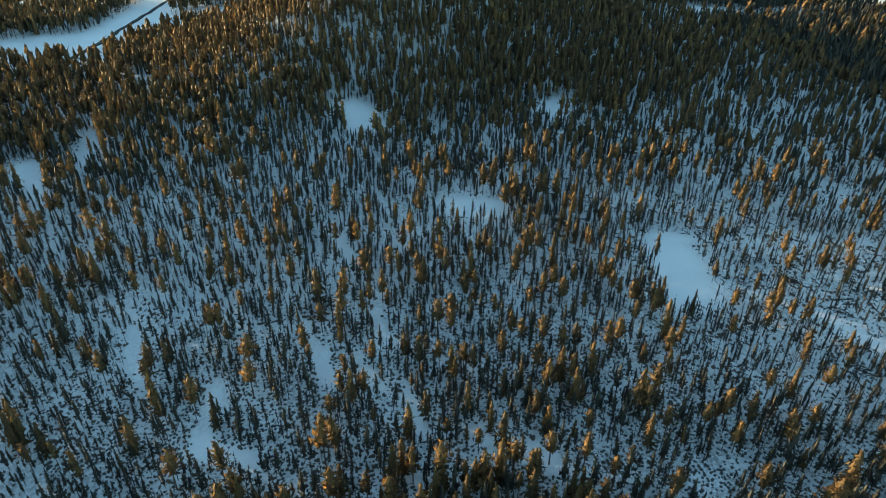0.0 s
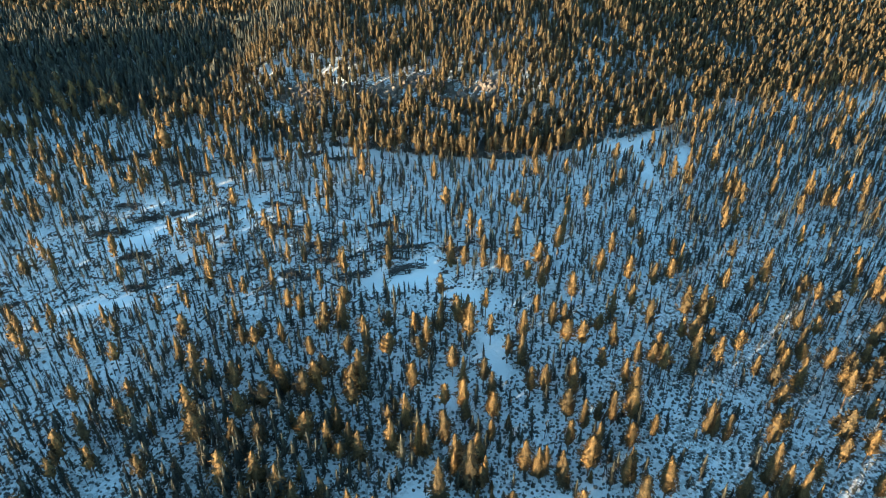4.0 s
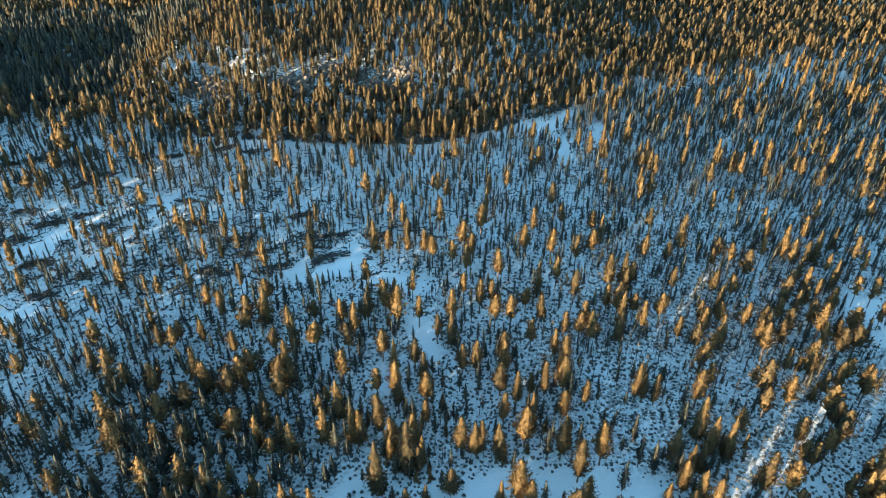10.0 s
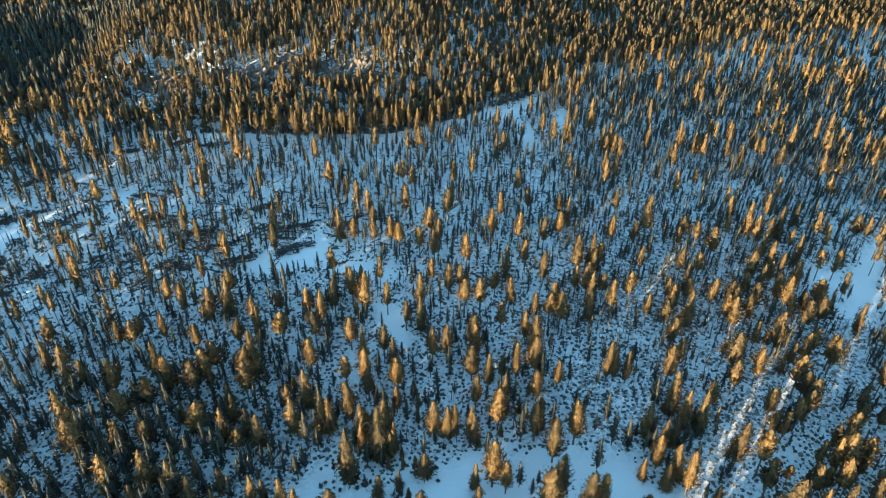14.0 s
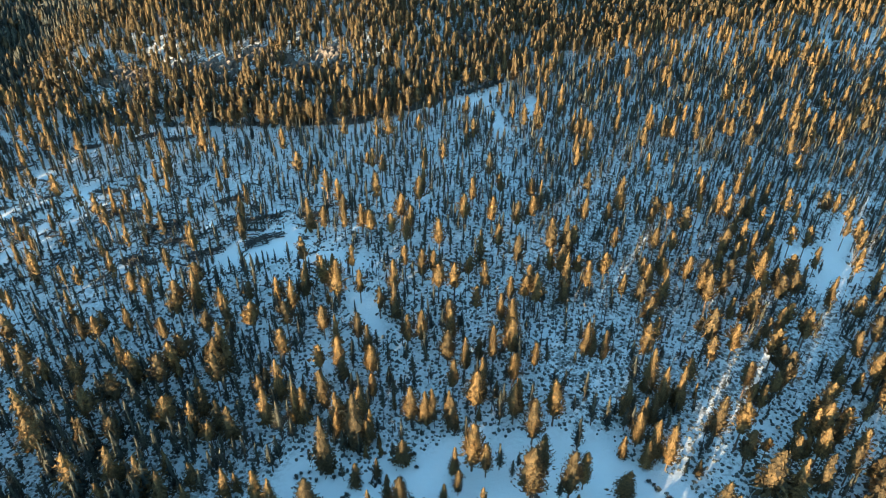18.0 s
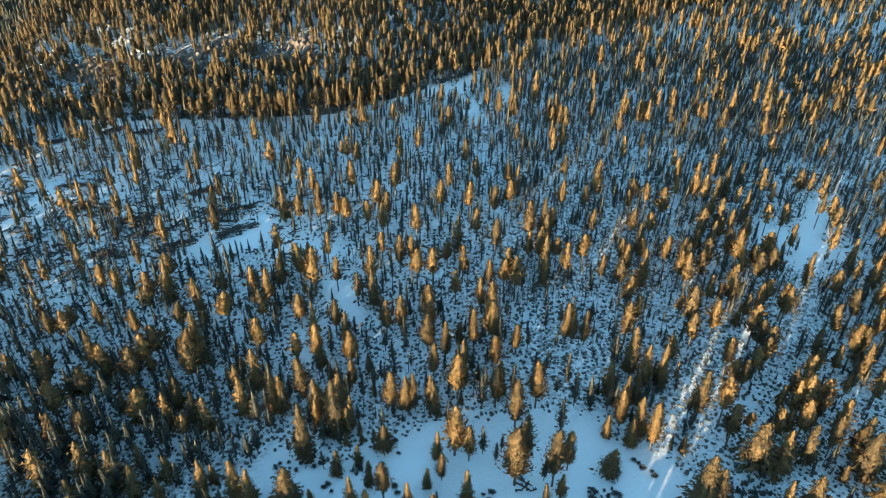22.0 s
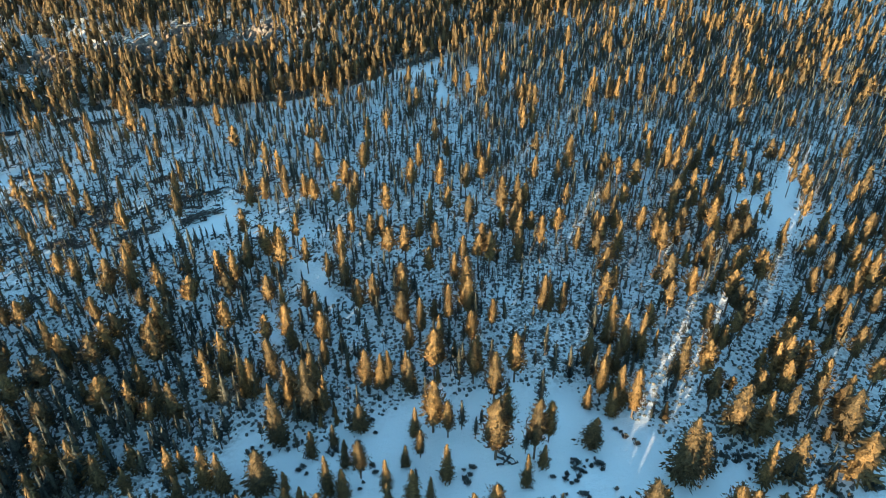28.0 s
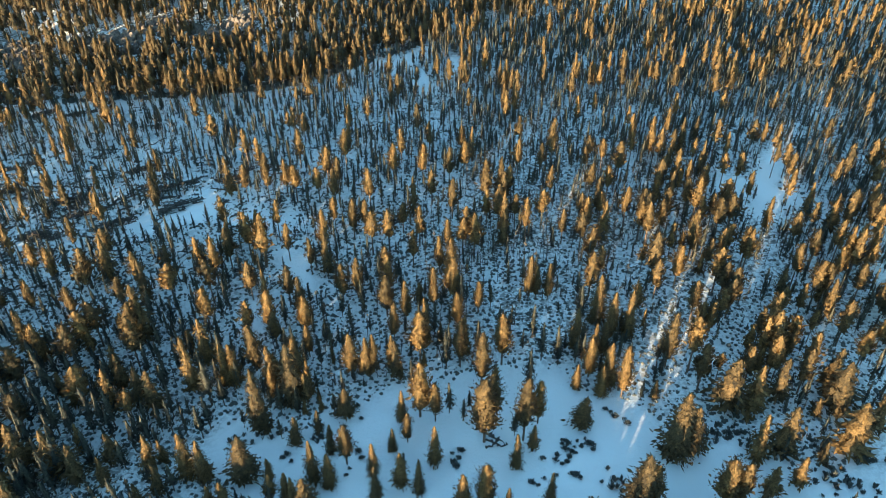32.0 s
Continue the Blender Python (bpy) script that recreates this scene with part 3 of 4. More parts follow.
NORTH_STAND = (
    (-16, 132), (-15, 124), (-14, 118), (-11, 99), (-11, 108), (-15, 146), (-14, 166), (-8, 99), (-11, 142),
    (-9, 125), (-8, 106), (-8, 155), (-4, 86), (-7, 150), (-5, 127), (-4, 106), (-6, 141), (-3, 118),
    (-2, 102), (-2, 142), (-1, 97), (-0, 140), (1, 171), (1, 113), (2, 155), (4, 118), (5, 138),
    (4, 113), (6, 105), (7, 127), (5, 86), (8, 136), (12, 152), (10, 123), (9, 105), (14, 164),
    (13, 117), (15, 133), (14, 104), (13, 99), (17, 118), (15, 109), (13, 91), (22, 143), (16, 96),
    (21, 123), (26, 153), (24, 129),
)
NORTHEAST_STAND = (
    (17, 88), (21, 111), (23, 118), (32, 165), (29, 141), (22, 99), (29, 132), (25, 109), (28, 114),
    (35, 140), (26, 104), (32, 126), (41, 153), (39, 142), (31, 114), (52, 191), (49, 176), (33, 116),
    (43, 150), (33, 112), (41, 130), (63, 192), (45, 133), (59, 175), (41, 121), (66, 194), (57, 167),
    (44, 126), (41, 117), (46, 129), (56, 152), (44, 120), (51, 138), (77, 191), (57, 138), (50, 119),
    (64, 149), (61, 143), (56, 129), (79, 175), (52, 113), (69, 140), (82, 165), (90, 181), (64, 126),
    (58, 114), (72, 137), (64, 122),
)
EAST_STAND = (
    (74, 133), (86, 154), (100, 177), (85, 148), (67, 115), (108, 184), (87, 142), (87, 138), (94, 148),
    (109, 172), (75, 117), (122, 189), (83, 128), (91, 138), (83, 122), (80, 119), (93, 133), (82, 116),
    (93, 129), (133, 184), (117, 159), (88, 119), (123, 165), (103, 135), (96, 124), (141, 179), (90, 113),
    (100, 124), (88, 108), (112, 137), (115, 137), (114, 131), (110, 125), (96, 107), (113, 125), (107, 115),
)
placed = []
for stand, k in (((BUSHY_WEST, 1), (BUSHY_EAST, 1), (BROAD_BY_CLEARING, 1), (PINES_BY_CLEARING, 0), (YOUNG_IN_CLEARING, 2))):
    placed += [(x, y, h, k) for x, y, h in stand]
for stand in (WEST_STAND, THINNED_STAND, NORTHWEST_STAND, NORTH_STAND, NORTHEAST_STAND, EAST_STAND):
    placed += [(x + rs.uniform(-0.4, 0.4), y + rs.uniform(-0.4, 0.4), float(np.clip(rs.normal(9.5, 0.9), 7.5, 12)), 1 if rs.uniform() < 0.12 else 0) for x, y in stand]
placed = np.array(placed)
placed[:, 2] = np.minimum(placed[:, 2], np.where(placed[:, 3] == 2, 8.5, 13.2))
gap = np.array([np.hypot(placed[:, 0] - x, placed[:, 1] - y).min() for x, y in zip(tx, ty)])
stay = gap > np.where(high > 7, 2.6, 1.1) + 0.9 * np.exp(-(((tx - 28) / 40) ** 2 + ((ty - 66) / 16) ** 2))
tx, ty, high, kinds, near, slope, far = (q[stay] for q in (tx, ty, high, kinds, near, slope, far))
tx, ty, high = np.r_[tx, placed[:, 0]], np.r_[ty, placed[:, 1]], np.r_[high, placed[:, 2]]
kinds = np.r_[kinds, placed[:, 3].astype(int)]
count = len(tx)

tz = land(tx, ty)
spin = rs.uniform(0, 6.283, count)
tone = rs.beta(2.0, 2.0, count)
# young trees' shade and the slope's dimmer light are put into the tone
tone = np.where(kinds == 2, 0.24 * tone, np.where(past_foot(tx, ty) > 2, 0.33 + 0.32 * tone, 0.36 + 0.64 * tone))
girth = rs.uniform(0.80, 1.20, count) * (1 + 0.40 * ease(-105, -130, tx) * ease(204, 230, ty) * (1 - ease(318, 348, ty))) * (1 + 0.25 * np.exp(-(((tx + 42) / 27) ** 2 + ((ty - 82) / 28) ** 2))) * (1 + 0.12 * (past_foot(tx, ty) > 0) - 0.22 * ease(-5, -40, tx) * (past_foot(tx, ty) < 0) * (thin_at(tx, ty) > 0.2) + 0.22 * ((tx > 36) & (ty < 80) & (kinds == 1)))
broad = np.array([(tx == x) & (ty == y) for x, y, _ in BROAD_BY_CLEARING]).any(0)
girth = np.where(broad, 1.75, girth)

# ---------------------------------------------------------------- the nearest trees, one by one
NEAR_PLACE = (18.0, 70.0)
away = np.hypot(tx - NEAR_PLACE[0], (ty - NEAR_PLACE[1]) * 1.0) + np.where(ty < 40, 200, 0)
away = np.where(np.hypot(tx, ty) < 16, 1.0, away)
single = np.zeros(count, bool)
LABELS = {"pine": ("tall pine with a bare lower trunk and sunlit crown", "pine tree", "tall pines in the snow"),
          "spruce": ("full bushy conifer with boughs down to the snow", "conifer", "bushy conifers in the snow"),
          "young": ("slim young conifer standing in shaded snow", "young conifer", "young conifers in the snow")}
NAMES = {"pine": "pine_tree", "spruce": "conifer_tree", "young": "young_conifer"}
MAT = {"pine": NEEDLES, "spruce": NEEDLES, "young": NEEDLES_SHADED}
FINE = {"pine": (1150, 0.024, (12, 8), 6), "spruce": (1250, 0.023, (13, 9), 6), "young": (380, 0.027, (9, 7), 5)}
PLAIN = {"pine": (360, 0.038, (9, 6), 5), "spruce": (400, 0.038, (10, 7), 5), "young": (124, 0.040, (8, 5), 4)}
for k, kind in enumerate(KIND):
    chosen = np.where(kinds == k)[0]
    chosen = chosen[np.argsort(away[chosen])][:300]
    single[chosen] = True
    models = []
    for v in range(18):
        cv, cf, cl, bv, bf = tree_shape(kind, *(FINE if v < 9 else PLAIN)[kind], seed=100 * k + v)
        models.append((mesh_from("crown", cv, cf, [MAT[kind]], lies=cl), mesh_from("trunk", bv, bf, [BARK], smooth=True)))
    label, category, group = LABELS[kind]
    for i in chosen:
        tree = tagged(new(NAMES[kind]), label, category, group)
        tree.empty_display_size = 0.3
        h = float(high[i])
        tree.matrix_world = Matrix.LocRotScale((tx[i], ty[i], tz[i]), Euler((0, 0, spin[i])), (h * girth[i], h * girth[i], h))
        crown_mesh, trunk_mesh = models[int(spin[i] * 1000) % 9 + (0 if away[i] < 40 else 9)]
        for part_name, me in (("trunk", trunk_mesh), ("crown", crown_mesh)):
            o = new(part_name, me)
            o.parent = tree

# ---------------------------------------------------------------- the woods beyond


def woods(name, chosen, tufts, size, core, sides, label):
    """One mesh of many trees, from a few shapes each turned and sized."""
    vs, fs, slots, tones, lies, base = [], [], [], [], [], 0
    for k, kind in enumerate(KIND):
        share = {"pine": 1.0, "spruce": 1.1, "young": 0.5}[kind]
        shapes = [tree_shape(kind, int(tufts * share), size, core, sides, seed=500 + 10 * k + v) for v in range(10)]
        for v, (cv, cf, cl, bv, bf) in enumerate(shapes):
            mine = chosen[(kinds[chosen] == k) & ((chosen * 7 % 10) == v)]
            if not len(mine):
                continue
            sv = np.concatenate([cv, bv])
            sf = np.concatenate([cf, bf + len(cv)])
            co, si = np.cos(spin[mine])[:, None], np.sin(spin[mine])[:, None]
            h, g = high[mine][:, None], girth[mine][:, None]
            px = (sv[:, 0] * co - sv[:, 1] * si) * h * g + tx[mine][:, None]
            py = (sv[:, 0] * si + sv[:, 1] * co) * h * g + ty[mine][:, None]
            pz = sv[:, 2] * h + tz[mine][:, None]
            vs.append(np.stack([px, py, pz], -1).reshape(-1, 3))
            fs.append((sf[None] + (base + np.arange(len(mine)) * len(sv))[:, None, None]).reshape(-1, 3))
            slots.append(np.tile(np.r_[np.zeros(len(cf), int), np.ones(len(bf), int)], len(mine)))
            tones.append(np.repeat(tone[mine], len(sv)))
            sl = np.concatenate([cl, np.tile((0.0, 0.0, 1.0), (len(bv), 1))])
            lies.append(np.stack([sl[:, 0] * co - sl[:, 1] * si, sl[:, 0] * si + sl[:, 1] * co, np.tile(sl[:, 2], (len(mine), 1))], -1).reshape(-1, 3))
            base += len(mine) * len(sv)
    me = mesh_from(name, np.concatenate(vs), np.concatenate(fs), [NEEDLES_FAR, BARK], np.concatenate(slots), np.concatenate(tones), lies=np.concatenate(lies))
    return tagged(new(name, me), label, "forest", kind="stuff")


rest = np.where(~single)[0]
reach = np.hypot(tx, ty)
seen = (np.degrees(np.arctan2(tx, ty)) > -120) & (ty > -160)
mid = rest[(reach[rest] < 215) & seen[rest]]
hill = rest[(reach[rest] >= 215) & (reach[rest] < 330) & seen[rest]]
back = rest[(reach[rest] >= 330) & seen[rest]]
# unseen trees, added only to block the low sun
hidden = rest[~seen[rest]]
woods("valley_forest", mid, 104, 0.050, (5, 4), 3, "valley woods of tall sunlit pines and small dark conifers")
woods("slope_forest", hill, 28, 0.080, (5, 4), 3, "dense golden-lit pines on a snowy slope")
woods("far_forest", back, 6, 0.13, (3, 4), 3, "distant dense conifer forest")
woods("forest_behind", hidden, 4, 0.12, (4, 4), 3, "unseen conifer forest added beside the valley for its shade")

# ---------------------------------------------------------------- thin pole trees between the stands


def pole_tree_shape(seed):
    """A thin bare tree one metre high: a stem with short dead twigs."""
    r = np.random.RandomState(seed)
    lean = r.uniform(-0.05, 0.05, 2)
    tv, tf = tube([(0, 0, -0.02), (lean[0], lean[1], 1.0)], [0.016, 0.004], 3)
    v, f = [tuple(p) for p in tv], [tuple(q) for q in tf]
    for k in range(11):
        u, a = r.uniform(0.3, 0.98), r.uniform(0, 6.283)
        long, n0 = (1.08 - u) * r.uniform(0.10, 0.20) + 0.03, len(v)
        x, y = lean * u
        v += [(x, y, u + 0.03), (x, y, u - 0.03), (x + long * math.cos(a), y + long * math.sin(a), u + r.uniform(-0.05, 0.04))]
        f.append((n0, n0 + 1, n0 + 2))
    return np.array(v), np.array(f)


def pole_trees(name, x, y, h, label, seed):
    r = np.random.RandomState(seed)
    turn, z = r.uniform(0, 6.283, len(x)), land(x, y)
    vs, fs, base = [], [], 0
    for k in range(8):
        sv, sf = pole_tree_shape(820 + k)
        m = np.arange(len(x)) % 8 == k
        c, s_, g = np.cos(turn[m])[:, None], np.sin(turn[m])[:, None], h[m][:, None]
        vs.append(np.stack([(sv[:, 0] * c - sv[:, 1] * s_) * g + x[m][:, None], (sv[:, 0] * s_ + sv[:, 1] * c) * g + y[m][:, None], sv[:, 2] * g + z[m][:, None]], -1).reshape(-1, 3))
        fs.append((sf[None] + (base + np.arange(m.sum()) * len(sv))[:, None, None]).reshape(-1, 3))
        base += int(m.sum()) * len(sv)
    return tagged(new(name, mesh_from(name, np.concatenate(vs), np.concatenate(fs), [POLE_BARK])), label, "bare trees", kind="stuff")


rp = np.random.RandomState(71)
px, py = np.meshgrid(np.arange(-170, 215, 1.9), np.arange(84, 262, 1.9))
px = (px + rp.uniform(-0.9, 0.9, px.shape)).ravel()
py = (py + rp.uniform(-0.9, 0.9, py.shape)).ravel()
share = (0.20 + 0.42 * ease(5, 50, px) * ease(92, 112, py)) * (1 + 0.6 * swell(px, py, 20, 73)) * (1 - 0.5 * np.clip(thin_at(px, py), 0, 1))
pk = (rp.uniform(0, 1, px.shape) < share) & (past_foot(px, py) < 1) & (clear_of(px, py, OPEN_ALL, 1.0) > 0.5) & (np.degrees(np.arctan2(px, py)) < 52)
px, py = px[pk], py[pk]
wx_, wy_ = rp.uniform(-255, -55, 5200), rp.uniform(-100, 120, 5200)
pk = (clear_of(wx_, wy_, OPEN_ALL, 1.0) > 0.5) & (np.hypot(wx_, wy_) > 60) & (np.degrees(np.arctan2(wx_, wy_)) > -118) & (swell(wx_, wy_, 24, 75) > rp.uniform(-1.2, 0.6, 5200))
px, py = np.r_[px, wx_[pk]], np.r_[py, wy_[pk]]
pole_trees("pole_trees", px, py, np.clip(rp.normal(4.5, 1.1, len(px)) - 1.2 * ease(30, 70, px) * ease(105, 150, py), 1.8, 7.0), "thin bare dark pole trees in shaded snow", 74)

# ---------------------------------------------------------------- low shrubs in the snow


def shrub_shape(leaves, seed, fat=1.0):
    r = np.random.RandomState(seed)
    v, f = [], []
    for k in range(leaves):
        a, w = r.uniform(0, 6.283), r.uniform(0.05, 0.42)
        lean = np.array((math.cos(a), math.sin(a), 0))
        foot = lean * w * 0.5
        top = lean * w + np.array((0, 0, r.uniform(0.45, 1.0) * (1 - w)))
        side = np.array((-lean[1], lean[0], r.uniform(-0.3, 0.3))) * r.uniform(0.20, 0.36) * fat
        n0 = len(v)
        v += [foot - side, foot + side, top + side * 0.5, top - side * 0.5]
        f += [(n0, n0 + 1, n0 + 2), (n0, n0 + 2, n0 + 3)]
    return np.array(v), np.array(f)


def dome_shape(seed):
    """A low rounded shrub: a ragged dome of twigs with a few sprigs."""
    r = np.random.RandomState(seed)
    v = [(r.uniform(-0.12, 0.12), r.uniform(-0.12, 0.12), r.uniform(0.55, 0.8))]
    for k in range(7):
        a, w = 6.2832 * (k + r.uniform(-0.3, 0.3)) / 7, r.uniform(0.36, 0.62)
        v.append((w * math.cos(a), w * math.sin(a), r.uniform(-0.05, 0.30)))
    f = [(0, 1 + k, 1 + (k + 1) % 7) for k in range(7)]
    for k in range(4):
        a, n0 = r.uniform(0, 6.283), len(v)
        c, s = math.cos(a), math.sin(a)
        v += [(0.15 * c - 0.1 * s, 0.15 * s + 0.1 * c, 0.3), (0.15 * c + 0.1 * s, 0.15 * s - 0.1 * c, 0.3), (0.6 * c, 0.6 * s, r.uniform(0.5, 0.9))]
        f.append((n0, n0 + 1, n0 + 2))
    return np.array(v), np.array(f)


def shrubs(name, sx, sy, size, leaves, label, seed, mat, fat=1.0):
    r = np.random.RandomState(seed)
    vs, fs, base = [], [], 0
    pickv = r.randint(0, 6, len(sx))
    turn = r.uniform(0, 6.283, len(sx))
    sz = land(sx, sy) - 0.03
    for v in range(6):
        sv, sf = shrub_shape(leaves, 900 + v, fat) if leaves else dome_shape(900 + v)
        m = pickv == v
        c, s, g = np.cos(turn[m])[:, None], np.sin(turn[m])[:, None], size[m][:, None]
        vs.append(np.stack([(sv[:, 0] * c - sv[:, 1] * s) * g + sx[m][:, None], (sv[:, 0] * s + sv[:, 1] * c) * g + sy[m][:, None], sv[:, 2] * g * 0.75 + sz[m][:, None]], -1).reshape(-1, 3))
        fs.append((sf[None] + (base + np.arange(m.sum()) * len(sv))[:, None, None]).reshape(-1, 3))
        base += int(m.sum()) * len(sv)
    return tagged(new(name, mesh_from(name, np.concatenate(vs), np.concatenate(fs), [mat])), label, "shrubs", kind="stuff")


r2 = np.random.RandomState(11)
qx, qy = np.meshgrid(np.arange(-145, 130, 0.86), np.arange(-70, 155, 0.86))
qx = (qx + r2.uniform(-0.6, 0.6, qx.shape)).ravel()
qy = (qy + r2.uniform(-0.6, 0.6, qy.shape)).ravel()
qd = np.hypot(qx, qy)
qc = np.clip(0.92 + 0.22 * swell(qx, qy, 13, 41), 0.4, 0.98) * (1 - 0.85 * ease(100, 155, qd))
qk = ((qd > 42) | (qd < 12)) & (qd < 175) & ((qd < 12) | ((np.degrees(np.arctan2(qx, qy)) > -118) & (np.degrees(np.arctan2(qx, qy)) < 55)))
qk &= (r2.uniform(0, 1, qx.shape) < qc) & (clear_of(qx, qy, OPEN_ALL, 1.0) > 0.2)
qx, qy = qx[qk], qy[qk]
shrubs("low_shrubs", qx, qy, 0.36 + 0.62 * r2.beta(1.5, 2.6, len(qx)), 0, "low dark sagebrush tufts poking through snow", 12, TWIGS)
ox, oy = np.meshgrid(np.arange(-130, 215, 1.35), np.arange(96, 262, 1.35))
ox = (ox + r2.uniform(-0.6, 0.6, ox.shape)).ravel()
oy = (oy + r2.uniform(-0.6, 0.6, oy.shape)).ravel()
ok = r2.uniform(0, 1, ox.shape) < np.clip(0.62 + 0.35 * swell(ox, oy, 17, 43), 0.1, 0.95) * (0.35 + 0.65 * ease(-25, 25, ox)) * ease(96, 125, oy)
ok &= (past_foot(ox, oy) < 0) & (clear_of(ox, oy, OPEN_ALL, 1.0) > 0.3) & (np.degrees(np.arctan2(ox, oy)) < 52)
ox, oy = ox[ok], oy[ok]
shrubs("low_shrubs_beyond", ox, oy, r2.uniform(0.4, 1.0, len(ox)), 0, "low dark brush in shaded snow between the stands", 15, TWIGS)

ox, oy = r2.uniform(-250, -85, 16000), r2.uniform(-110, 200, 16000)
ok = (r2.uniform(0, 1, 16000) < 0.5 + 0.4 * swell(ox, oy, 22, 44)) & (past_foot(ox, oy) < 0) & (clear_of(ox, oy, OPEN_ALL, 1.0) > 0.3)
ox, oy = ox[ok], oy[ok]
shrubs("low_shrubs_west", ox, oy, r2.uniform(0.4, 1.1, len(ox)), 0, "low brown brush between the western trees", 16, BRUSH, 0.8)
ox, oy = r2.normal(-68, 36, 9000), r2.normal(150, 21, 9000)
ok = (swell(ox, oy, 11, 45) > 0.05) & (oy < np.interp(ox, FOOT_X, FOOT_Y) - 2) & (clear_of(ox, oy, OPEN_ALL, 0.8) > -0.4)
ox, oy = ox[ok], oy[ok]
shrubs("felled_brush", ox, oy, r2.uniform(0.5, 1.25, len(ox)), 4, "tangled dark lopped branches lying over snow", 17, TWIGS, 0.45)

# dark leafless thickets: along the foot of the slope and on the western flat
bx, by = r2.uniform(-95, 60, 1500), r2.uniform(0, 1, 1500)
by = np.interp(bx, FOOT_X, FOOT_Y) + 1.5 + 13 * by ** 1.6
bk = r2.uniform(0, 1, 1500) < 0.35 + 0.65 * np.exp(-((bx + 5) / 32) ** 2)
shrubs("creek_thicket", bx[bk], by[bk], r2.uniform(1.3, 2.6, int(bk.sum())), 12, "dark leafless brush along the foot of the slope", 13, TWIGS, 0.75)
wx, wy = [], []
for cx_, cy_, wide_, many_ in ((-212, 37, 8, 40), (-204, 51, 8, 45), (-206, 62, 7, 35), (-197, 61, 7, 40), (-282, -54, 14, 60), (-274, -29, 14, 70), (-269, -1, 14, 70), (-291, -19, 16, 80)):
    wx.append(r2.normal(cx_, wide_ * 0.5, many_))
    wy.append(r2.normal(cy_, wide_ * 0.5, many_))
wx, wy = np.concatenate(wx), np.concatenate(wy)
shrubs("western_thicket", wx, wy, r2.uniform(1.3, 2.6, len(wx)), 12, "dark brown leafless brush on the western flat", 14, BRUSH, 0.4)


# ---------------------------------------------------------------- single shrubs in the clearing
SHRUB_SPOTS = (
    (-7.2, 71.6), (-6.5, 72.1), (-6.0, 70.7), (1.6, 66.4), (2.1, 71.2), (2.2, 67.5), (3.9, 70.2), (4.2, 68.9), (4.8, 79.0), (5.2, 76.5),
    (17.3, 65.1), (17.4, 66.5), (17.5, 64.2), (18.2, 65.5), (18.8, 66.7), (27.2, 58.9), (28.0, 58.3), (29.2, 59.2), (30.2, 62.6), (31.2, 59.3),
    (32.0, 61.9), (32.5, 62.7), (32.7, 61.0), (33.4, 59.0), (33.5, 61.2), (34.0, 58.7), (34.1, 63.4), (34.4, 58.1), (34.8, 62.8), (35.3, 62.4),
    (37.8, 63.6), (38.4, 63.3), (43.2, 69.4), (43.8, 68.7), (44.1, 67.6), (45.3, 66.8), (45.4, 65.9), (66.1, 47.4), (68.2, 47.2), (69.2, 48.6),
    (70.0, 51.6), (70.1, 49.0), (70.4, 51.1), (70.5, 50.3), (71.4, 48.9), (71.8, 50.6), (72.3, 48.9),
)
rsh = np.random.RandomState(23)
shrub_models = [mesh_from("shrub", *shrub_shape(44, 950 + k, 0.28), [TWIGS]) for k in range(6)]
for k, (x, y) in enumerate(SHRUB_SPOTS):
    g = rsh.uniform(0.7, 1.4)
    o = tagged(new("shrub", shrub_models[k % 6]), "low dark leafless shrub in open snow", "shrub", "shrubs in the clearing")
    o.matrix_world = Matrix.LocRotScale((x, y, float(land(x, y)) - 0.03), Euler((0, 0, rsh.uniform(0, 6.28))), (1.5 * g, 1.2 * g, g * 0.55))

# brushy edge of the clearing
fx, fy = [], []
for x0, y0, x1, y1, many in ((55, 62, 61, 60, 26), (60, 58, 62, 56, 8), (70, 57, 77, 52, 34), (76, 53, 80, 47, 24), (68, 50, 75, 46, 20), (38, 58, 41, 52, 14), (34, 64, 38, 63, 12), (-14, 78, 0, 74, 20)):
    along = rsh.uniform(0, 1, many)
    fx += list(x0 + (x1 - x0) * along + rsh.normal(0, 0.9, many))
    fy += list(y0 + (y1 - y0) * along + rsh.normal(0, 0.9, many))
shrubs("edge_brush", np.array(fx), np.array(fy), rsh.uniform(0.8, 1.7, len(fx)), 26, "grey leafless brush along the clearing's edge", 24, TWIGS, 0.3)

